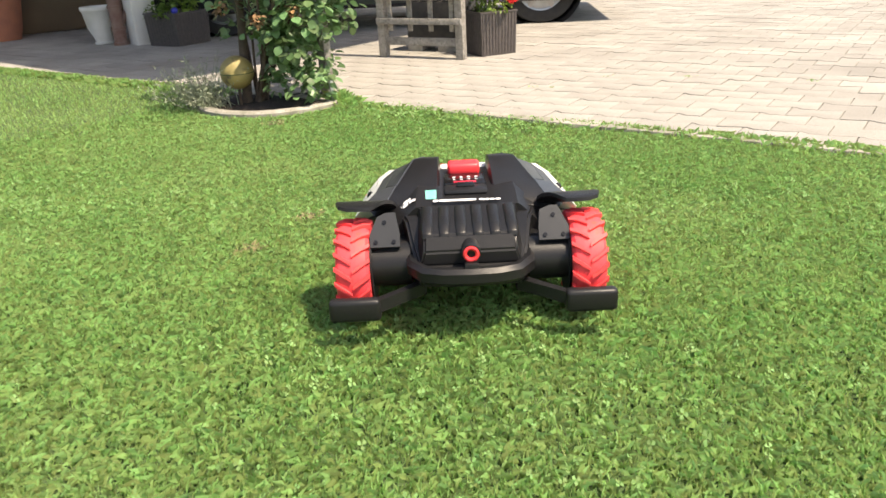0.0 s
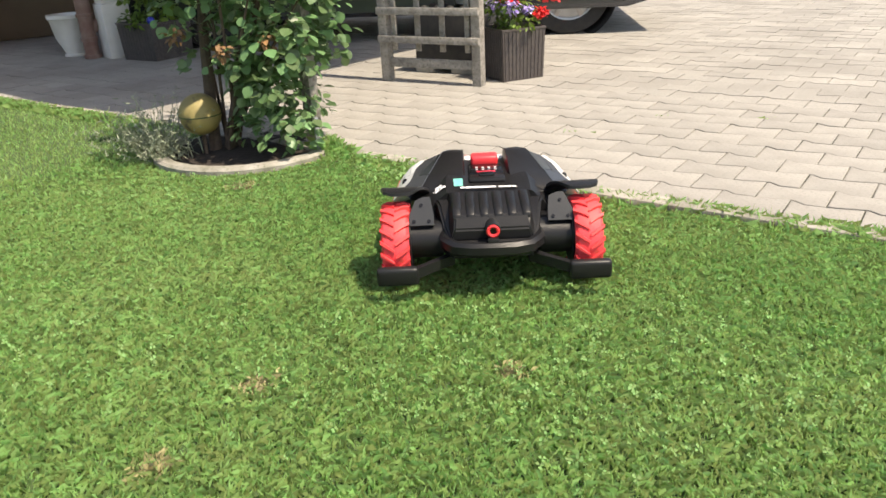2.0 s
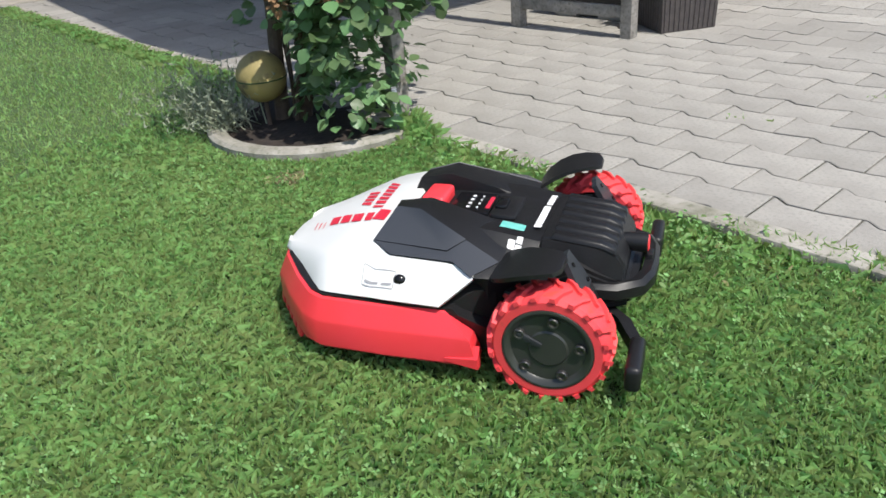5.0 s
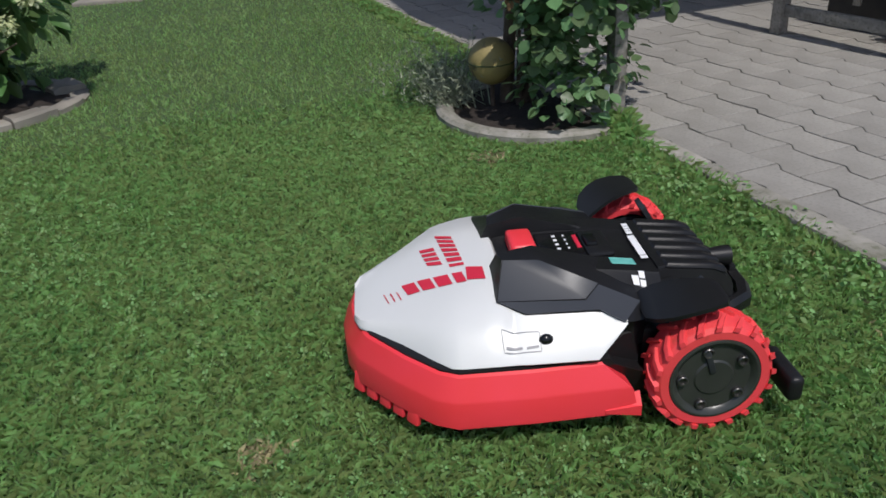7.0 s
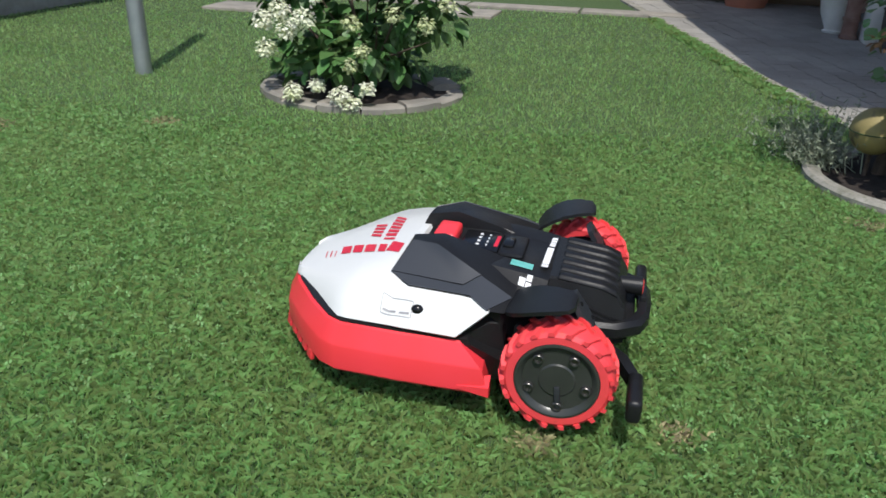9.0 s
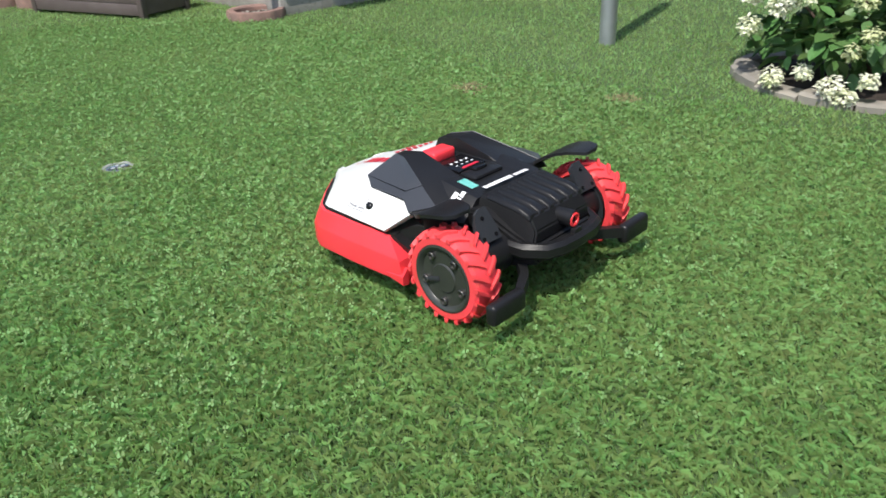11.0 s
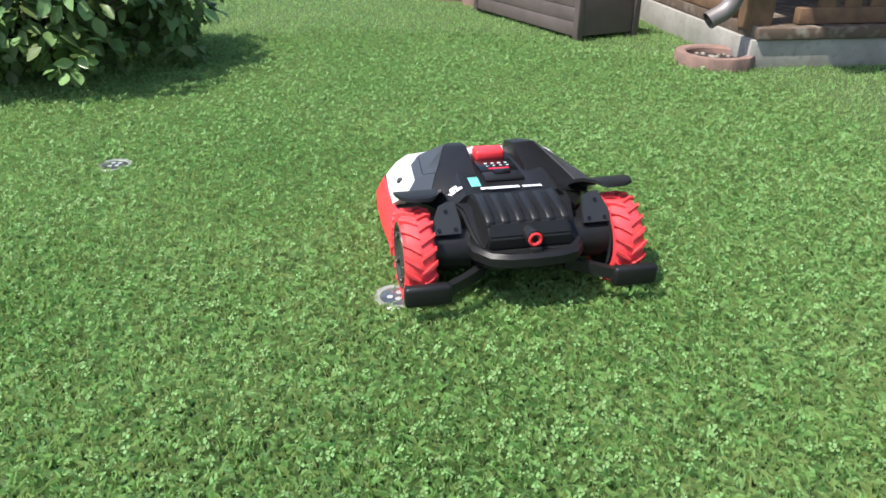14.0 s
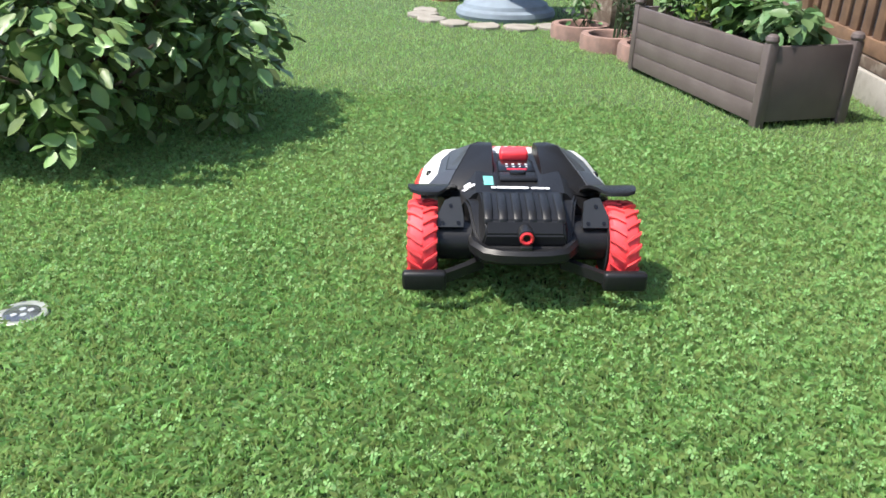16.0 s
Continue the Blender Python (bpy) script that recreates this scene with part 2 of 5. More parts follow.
def rod(bm, a, b, r0, r1=None, seg=12):
    a, b = Vector(a), Vector(b)
    d = b - a
    m = Matrix.Translation((a + b) / 2) @ d.to_track_quat("Z", "Y").to_matrix().to_4x4()
    bmesh.ops.create_cone(bm, cap_ends=True, segments=seg, radius1=r0, radius2=r0 if r1 is None else r1, depth=d.length, matrix=m)
    return bm


def ball(bm, c, r, s=(1, 1, 1), sub=2):
    bmesh.ops.create_icosphere(bm, subdivisions=sub, radius=r, matrix=Matrix.LocRotScale(c, None, s))
    return bm


def loft(bm, loops, cap=True, closed=True):
    rows = [[bm.verts.new(p) for p in lp] for lp in loops]
    n = len(rows[0])
    for a, b in zip(rows, rows[1:]):
        for i in range(n if closed else n - 1):
            j = (i + 1) % n
            bm.faces.new((a[i], a[j], b[j], b[i]))
    if cap:
        bm.faces.new(rows[0][::-1])
        bm.faces.new(rows[-1])
    return rows


def lathe(bm, profile, c=(0, 0, 0), seg=24, m=None, cap=True):
    """profile of (radius, height)."""
    base = (m or Matrix()) if m is not None else Matrix.Translation(c)
    rows = []
    for r, z in profile:
        rows.append([base @ Vector((r * math.cos(2 * math.pi * i / seg), r * math.sin(2 * math.pi * i / seg), z)) for i in range(seg)])
    return loft(bm, rows, cap=cap)


def prism(bm, outline, z0, z1, m=None, inset=0.0):
    """Upright prism of a plan outline; the top is drawn in by inset."""
    mm = m or Matrix()
    n = len(outline)
    c = Vector((sum(p[0] for p in outline) / n, sum(p[1] for p in outline) / n))
    low = [mm @ Vector((x, y, z0)) for x, y in outline]
    if inset:
        mid = [mm @ Vector((x, y, z1 - inset)) for x, y in outline]
        top = []
        for x, y in outline:
            d = (c - Vector((x, y))).normalized() * inset
            top.append(mm @ Vector((x + d.x, y + d.y, z1)))
        return loft(bm, [low, mid, top])
    return loft(bm, [low, [mm @ Vector((x, y, z1)) for x, y in outline]])


def lettering(name, body, size, m, mat, parent, thick=0.0004, align="CENTER", stretch=1.0):
    """Flat printed words as a mesh."""
    cu = bpy.data.curves.new(name, "FONT")
    cu.body, cu.size, cu.extrude, cu.align_x, cu.align_y = body, size, thick, align, "CENTER"
    tmp = new(name, cu)
    me = bpy.data.meshes.new_from_object(tmp.evaluated_get(bpy.context.evaluated_depsgraph_get()))
    bpy.data.objects.remove(tmp)
    me.transform(Matrix.Diagonal((stretch, 1, 1, 1)))
    me.materials.clear()
    me.materials.append(mat)
    ob = new(name, me)
    ob.parent = parent
    ob.matrix_basis = m
    return ob


# ---- ground ----
def rise(x, y):
    """The lawn's gentle unevenness."""
    out = 0.0
    for a, cx, cy, s in ((0.025, 0.9, 1.0, 0.35), (-0.024, 1.93, 2.1, 0.35), (0.042, -0.1, 1.95, 0.45), (-0.01, -2.4, 1.9, 0.6)):
        out = out + a * np.exp(-((x - cx) ** 2 + (y - cy) ** 2) / (2 * s * s))
    return out


EDGE_P, EDGE_A = Vector((2.20, 2.82)), radians(-73.7)
EDGE_U = Vector((math.cos(EDGE_A), math.sin(EDGE_A)))      # along the lawn's edge, towards -y
EDGE_V = Vector((-EDGE_U.y, EDGE_U.x))                      # away from the lawn, onto the paving


def edge_xy(u, v):
    p = EDGE_P + EDGE_U * u + EDGE_V * v
    return p.x, p.y


def build_ground():
    near = [-9 + 0.1 * i for i in range(131)]
    xs = [-400, -120, -40, -18] + near + [8, 14, 40, 120, 400]
    ys = [-400, -120, -40, -12, -6] + [-3 + 0.1 * i for i in range(121)] + [14, 40, 120, 400]
    verts = [(x, y, float(rise(x, y))) for y in ys for x in xs]
    w = len(xs)
    faces = [(j * w + i, j * w + i + 1, (j + 1) * w + i + 1, (j + 1) * w + i) for j in range(len(ys) - 1) for i in range(w - 1)]
    tagged(new("ground", mesh_of("ground", verts, faces, LAWN, True)), "green mown lawn ground with bare earth between blades", "lawn", kind="structure")


build_ground()

BEDS = ((1.87, 3.53, 0.39, 0.39), (-0.47, 4.17, 0.5, 0.42))
LAMPS = ((-1.9, 1.64), (-2.83, 0.85))


def on_lawn(x, y):
    """True where grass grows."""
    v = (x - EDGE_P.x) * EDGE_V.x + (y - EDGE_P.y) * EDGE_V.y
    u = (x - EDGE_P.x) * EDGE_U.x + (y - EDGE_P.y) * EDGE_U.y
    ok = v < -0.042 + 0.05 * np.clip((u - 0.5) / 0.4, 0, 1) + 0.010 * np.sin(u * 9.0) + 0.006 * np.sin(u * 31.0 + 1.0)
    for cx, cy, rx, ry in BEDS:
        ok &= ((x - cx) / rx) ** 2 + ((y - cy) / ry) ** 2 > 1.0
    for cx, cy in LAMPS:
        ok &= (x - cx) ** 2 + (y - cy) ** 2 > 0.053 ** 2
    ok &= ~((x < -3.86) & (y > 3.56))
    ok &= y < 7.4
    return ok


def scatter(rng, count, x0, x1, y0, y1):
    x, y = rng.uniform(x0, x1, count), rng.uniform(y0, y1, count)
    keep = on_lawn(x, y)
    return x[keep], y[keep]


def raw_mesh(name, co, tris, mat):
    me = bpy.data.meshes.new(name)
    me.vertices.add(len(co))
    me.vertices.foreach_set("co", co.astype(np.float32).ravel())
    me.loops.add(tris.size)
    me.loops.foreach_set("vertex_index", tris.astype(np.int32).ravel())
    me.polygons.add(len(tris))
    me.polygons.foreach_set("loop_start", np.arange(0, tris.size, 3, dtype=np.int32))
    me.update(calc_edges=True)
    me.materials.append(mat)
    return me


def blades(rng, x, y, height, width, bent=True):
    """Grass blades: a bent strip, or one triangle far off."""
    n = len(x)
    z = rise(x, y) - 0.002
    hh = height * rng.uniform(0.55, 1.25, n)
    a = rng.uniform(0, 2 * np.pi, n)
    tilt = rng.uniform(0.15, 1.2, n)
    dx, dy = np.cos(a) * hh * tilt, np.sin(a) * hh * tilt
    b = rng.uniform(0, 2 * np.pi, n)
    ww = width * rng.uniform(0.6, 1.3, n) / 2
    sx, sy = -np.sin(b) * ww, np.cos(b) * ww
    base = np.stack([x, y, z], 1)
    side = np.stack([sx, sy, np.zeros(n)], 1)
    mid = base + np.stack([dx * 0.3, dy * 0.3, hh * 0.62], 1)
    tip = base + np.stack([dx, dy, hh * (1.05 - 0.5 * tilt)], 1)
    if bent:
        co = np.stack([base - side, base + side, mid + side * 0.75, tip], 1).reshape(-1, 3)
        k = np.arange(n)[:, None] * 4
        tris = np.concatenate([k + [0, 1, 2], k + [0, 2, 3]], 0)
    else:
        co = np.stack([base - side, base + side, tip], 1).reshape(-1, 3)
        tris = np.arange(n)[:, None] * 3 + [0, 1, 2]
    return co, tris


def build_grass():
    rng = np.random.default_rng(7)
    cos, trs, off = [], [], 0
    # dense along the walk, thinning outwards
    spine = np.array([(0.9, 0.7), (1.3, 1.3), (1.9, 2.0), (1.0, 1.8), (0.2, 1.6), (-0.6, 1.5), (-1.4, 1.5), (-2.2, 1.5), (-3.0, 1.6)])
    for count, area, hgt, wid, reach in ((1360000, (-5.1, 2.9, -1.4, 4.0), 0.026, 0.0027, 1.1),
                                         (740000, (-8.5, 3.4, -3.6, 6.4), 0.026, 0.0050, 2.4),
                                         (600000, (-12.5, 4.8, -6.5, 7.4), 0.027, 0.0075, 4.6)):
        x, y = scatter(rng, count, *area)
        d = np.min(np.hypot(x[:, None] - spine[:, 0], y[:, None] - spine[:, 1]), 1)
        chance = np.clip(1.9 - d / reach, 0, 1)
        if reach > 2:
            chance *= 0.12 + 0.88 * np.clip((d - 0.35 * reach) / 0.6, 0, 1)
        keep = rng.uniform(0, 1, len(x)) < chance
        x, y, bent = x[keep], y[keep], reach < 1.5
        co, tr = blades(rng, x, y, hgt, wid, bent)
        cos.append(co)
        trs.append(tr + off)
        off += len(co)
    # longer grass along the paving's edge and the bed rims
    u = rng.uniform(-4.6, 3.0, 9000)
    v = -np.abs(rng.normal(0, 0.035, 9000)) - 0.045 + 0.05 * np.clip((u - 0.5) / 0.4, 0, 1)
    x, y = EDGE_P.x + EDGE_U.x * u + EDGE_V.x * v, EDGE_P.y + EDGE_U.y * u + EDGE_V.y * v
    keep = on_lawn(x, y)
    co, tr = blades(rng, x[keep], y[keep], 0.045, 0.004)
    cos.append(co)
    trs.append(tr + off)
    me = raw_mesh("lawn_grass", np.concatenate(cos), np.concatenate(trs), GRASS)
    tagged(new("lawn_grass", me), "short mown green lawn grass in the sun", "grass", kind="stuff")


build_grass()


def build_clover():
    """Clover leaflets among the grass, in patches."""
    rng = np.random.default_rng(11)
    x0, y0 = scatter(rng, 110000, -4.4, 2.8, -0.3, 3.4)
    patch = np.sin(x0 * 2.3 + 1.0) * np.sin(y0 * 2.9 + 0.4) + 0.6 * np.sin(x0 * 5.1 + y0 * 4.3)
    keep = patch + rng.uniform(-2.0, 2.0, len(x0)) > 0.62 + 0.9 * np.tanh((x0 + 0.3) * 1.5)
    x0, y0 = x0[keep], y0[keep]
    n = len(x0)
    z0 = rise(x0, y0) + rng.uniform(0.008, 0.026, n)
    turn, size = rng.uniform(0, 2 * np.pi, n), rng.uniform(0.0035, 0.0078, n)
    nx, ny = rng.normal(0, 0.6, n), rng.normal(0, 0.6, n)
    cos = []
    for k in range(3):
        a = turn + k * 2.1
        ca, sa = np.cos(a), np.sin(a)
        for along, across in ((0.05, 0), (0.7, -0.5), (1.1, 0), (0.7, 0.5)):
            px, py = size * (ca * along - sa * across), size * (sa * along + ca * across)
            cos.append(np.stack([x0 + px, y0 + py, z0 + px * nx + py * ny + (0.0015 if across else 0)], 1))
    co = np.stack(cos, 1).reshape(-1, 3)
    k = np.arange(3 * n)[:, None] * 4
    tris = np.concatenate([k + [0, 1, 2], k + [0, 2, 3]], 0)
    tagged(new("clover", raw_mesh("clover", co, tris, CLOVER)), "patches of green clover leaves in the lawn", "clover", kind="stuff")


build_clover()


# ---- robot mower ----
WHEEL_R, WHEEL_X, WHEEL_Y = 0.1035, 0.016, 0.233


def mirror_loop(half):
    """A closed loop from its left half, nose last on the middle line."""
    return list(half) + [(x, -y, z) for x, y, z in reversed(half) if abs(y) > 1e-6]


def skirt_half(d, z, rear):
    return [(rear, 0.264 - d, z), (0.30, 0.268 - d, z), (0.425 - 0.3 * d, 0.265 - d, z), (0.462 - 0.6 * d, 0.248 - 0.9 * d, z), (0.518 - 0.8 * d, 0.192 - 0.7 * d, z),
            (0.580 - d, 0.118 - 0.5 * d, z), (0.601 - d, 0.06 - 0.3 * d, z), (0.607 - d, 0.0, z)]


def skirt_loop(d, z, rear, inner=0.045):
    out = mirror_loop(skirt_half(d, z, rear))
    return out + [(x, y, z) for x, y, z in reversed(mirror_loop(skirt_half(inner, z, rear + 0.004)))]


DECK = ((0.322, 0.100, 0.205, 0.090, 0.230, 0.230), (0.296, 0.150, 0.205, 0.100, 0.236, 0.234), (0.20, 0.182, 0.200, 0.108, 0.240, 0.233), (0.13, 0.198, 0.188, 0.112, 0.233, 0.228), (0.06, 0.150, 0.180, 0.112, 0.222, 0.221))


def deck_profile(x, yo, zo, yr, zr, zd):
    half = [(x, yo, zo - 0.05), (x, yo, zo), (x, yr, zr - 0.004), (x, yr - 0.006, zr), (x, 0.062, zr), (x, 0.054, zd + 0.002), (x, 0.048, zd), (x, 0.0, zd)]
    return half + [(px, -py, pz) for px, py, pz in reversed(half[:-1])]


def deck_z(x, y):
    """Height of the black top at a place."""
    rows = sorted(DECK)
    for a, b in zip(rows, rows[1:]):
        if a[0] <= x <= b[0]:
            k = (x - a[0]) / (b[0] - a[0])
            _, yo, zo, yr, zr, zd = [p + (q - p) * k for p, q in zip(a, b)]
            y = abs(y)
            if y <= 0.054:
                return zd
            if y <= yr:
                return zr
            return zr + (zo - zr) * (y - yr) / (yo - yr)
    return 0.222


HOOD = ((0.582, 0.060, 0.1505, 0.045, 0.153, 0.156), (0.572, 0.088, 0.1505, 0.066, 0.158, 0.161), (0.555, 0.102, 0.1505, 0.080, 0.164, 0.168), (0.500, 0.158, 0.152, 0.122, 0.181, 0.188), (0.458, 0.203, 0.154, 0.156, 0.194, 0.204),
        (0.428, 0.234, 0.155, 0.180, 0.202, 0.213), (0.412, 0.2385, 0.1555, 0.182, 0.207, 0.218), (0.372, 0.242, 0.157, 0.182, 0.2165, 0.229), (0.345, 0.244, 0.158, 0.180, 0.2205, 0.235), (0.328, 0.245, 0.1585, 0.174, 0.2185, 0.237),
        (0.320, 0.246, 0.159, 0.180, 0.2155, 0.222), (0.305, 0.2475, 0.159, 0.189, 0.212, 0.18), (0.20, 0.252, 0.160, 0.199, 0.214, 0.17), (0.172, 0.236, 0.182, 0.201, 0.2115, 0.17), (0.148, 0.2215, 0.201, 0.203, 0.208, 0.16))


def hood_profile(x, ye, ze, ys, zs, zc, lift=0.0):
    mid = ((ye + ys) / 2, (ze + zs) / 2 + (0.007 if x > 0.33 else 0.0025))
    half = [(x, ye - 0.004, ze - 0.004), (x, ye, ze), (x, ye - 0.002, ze + 0.003), (x, mid[0], mid[1]), (x, ys, zs), (x, ys * 0.5, zs * 0.25 + zc * 0.75), (x, 0, zc)]
    return [(a, b, c + lift) for a, b, c in half + [(px, -py, pz) for px, py, pz in reversed(half[:-1])]]


def hood_at(x, y):
    """Height of the white hood at a place."""
    rows = sorted(HOOD)
    for a, b in zip(rows, rows[1:]):
        if a[0] <= x <= b[0]:
            k = (x - a[0]) / (b[0] - a[0])
            _, ye, ze, ys, zs, zc = [p + (q - p) * k for p, q in zip(a, b)]
            full = [0.007 if r[0] > 0.33 else 0.0025 for r in (a, b)]
            full = full[0] + (full[1] - full[0]) * k
            prof = [(0, zc), (ys * 0.5, zs * 0.25 + zc * 0.75), (ys, zs), ((ye + ys) / 2, (ze + zs) / 2 + full), (ye - 0.002, ze + 0.003), (ye, ze)]
            y = abs(y)
            for p, q in zip(prof, prof[1:]):
                if p[0] <= y <= q[0]:
                    return p[1] + (q[1] - p[1]) * (y - p[0]) / max(q[0] - p[0], 1e-6)
            return ze
    return 0.15


def patch(bm, quad, surface, lift=0.0012, n=(6, 4)):
    """A thin print that follows a surface: quad of four plan corners in order."""
    a, b, c, d = [Vector(p) for p in quad]
    grid = []
    for i in range(n[0] + 1):
        s = i / n[0]
        row = []
        for j in range(n[1] + 1):
            t = j / n[1]
            p = (a * (1 - s) + b * s) * (1 - t) + (d * (1 - s) + c * s) * t
            row.append(bm.verts.new((p.x, p.y, surface(p.x, p.y) + lift)))
        grid.append(row)
    for i in range(n[0]):
        for j in range(n[1]):
            bm.faces.new((grid[i][j], grid[i + 1][j], grid[i + 1][j + 1], grid[i][j + 1]))
    return bm


def split_quad(quad, spans):
    """Sub-quads along the first side of a quad."""
    a, b, c, d = [Vector(p) for p in quad]
    return [((a.lerp(b, s)), (a.lerp(b, e)), (d.lerp(c, e)), (d.lerp(c, s))) for s, e in spans]


def build_wheel(mower, side):
    """Lugged red tyre with a dark hub cover; its axle runs along y and its outside faces +y for side 1."""
    bm = bmesh.new()
    w, seg = 0.033, 56
    prof = ((0.070, -w), (0.088, -w), (0.0950, -w + 0.006), (0.0975, -w + 0.014), (0.0985, 0.0), (0.0975, w - 0.014), (0.0950, w - 0.006), (0.088, w), (0.075, w), (0.074, w - 0.004))
    turn = Matrix.Rotation(radians(-90), 4, "X")
    lathe(bm, prof, seg=seg, m=turn, cap=False)
    wheel = part("wheel", bm, M_TYRE, mower, "red rubber tyre with slanted lugs", angle=28)
    lugs = 20
    for half in (-1, 1):
        pts_low, pts_high = [], []
        for q, ad, wid in ((0.0, 0.0, 0.0045), (0.55, 0.13, 0.0058), (1.0, 0.23, 0.006)):
            y = half * (0.001 + q * (w + 0.0012))
            for sgn in (-1, 1):
                a = -ad + sgn * wid / 0.1
                top = 0.1038 if q < 0.9 else 0.0985
                pts_low.append((0.0910 * math.cos(a), y, 0.0910 * math.sin(a)))
                pts_high.append((top * math.cos(a - sgn * 0.02), y, top * math.sin(a - sgn * 0.02)))
        bm = bmesh.new()
        idx = [0, 2, 4, 5, 3, 1]
        loft(bm, [[pts_low[i] for i in idx], [pts_high[i] for i in idx]])
        me = finish(bm, "lug", M_TYRE, angle=28)
        for k in range(lugs):
            lug = new("lug", me)
            lug.parent = wheel
            lug.matrix_basis = Matrix.Rotation(2 * math.pi * (k + (0.5 if half > 0 else 0.0)) / lugs, 4, "Y")
    # hub cover on the outer face
    bm = bmesh.new()
    face = Matrix.Rotation(radians(-90 * side), 4, "X")
    lathe(bm, ((0.0005, 0.0295), (0.030, 0.0295), (0.033, 0.027), (0.060, 0.027), (0.063, 0.031), (0.0695, 0.0345), (0.0735, 0.034), (0.0745, 0.032), (0.0745, 0.01), (0.0005, 0.01)), seg=48, m=face)
    hub = part("hub", bm, M_HUB, wheel, "dark grey hub cover")
    for k in range(5):
        a = 2 * math.pi * k / 5 + 0.3
        bm = bmesh.new()
        lathe(bm, ((0.0092, 0.022), (0.0092, 0.0325), (0.0078, 0.0340), (0.0058, 0.0335), (0.0046, 0.0300), (0.0005, 0.0300)), seg=14, m=face @ Matrix.Translation((0.052 * math.cos(a), 0.052 * math.sin(a), 0)))
        part("bolt", bm, M_HUB_BOLT, wheel, "dark steel wheel bolt")
    bm = bmesh.new()
    box(bm, (0.0, 0.034, 0.0300), (0.010, 0.044, 0.006), 0.0015, face)
    part("hub_rib", bm, M_GREY, wheel)
    bm = bmesh.new()
    lathe(bm, ((0.0005, 0.0), (0.068, 0.0), (0.072, 0.004), (0.0005, 0.006)), seg=32, m=Matrix.Rotation(radians(90 * side), 4, "X") @ Matrix.Translation((0, 0, 0.033)))
    part("inner_ring", bm, M_GREY, wheel, "dark ring inside the wheel")
    return wheel


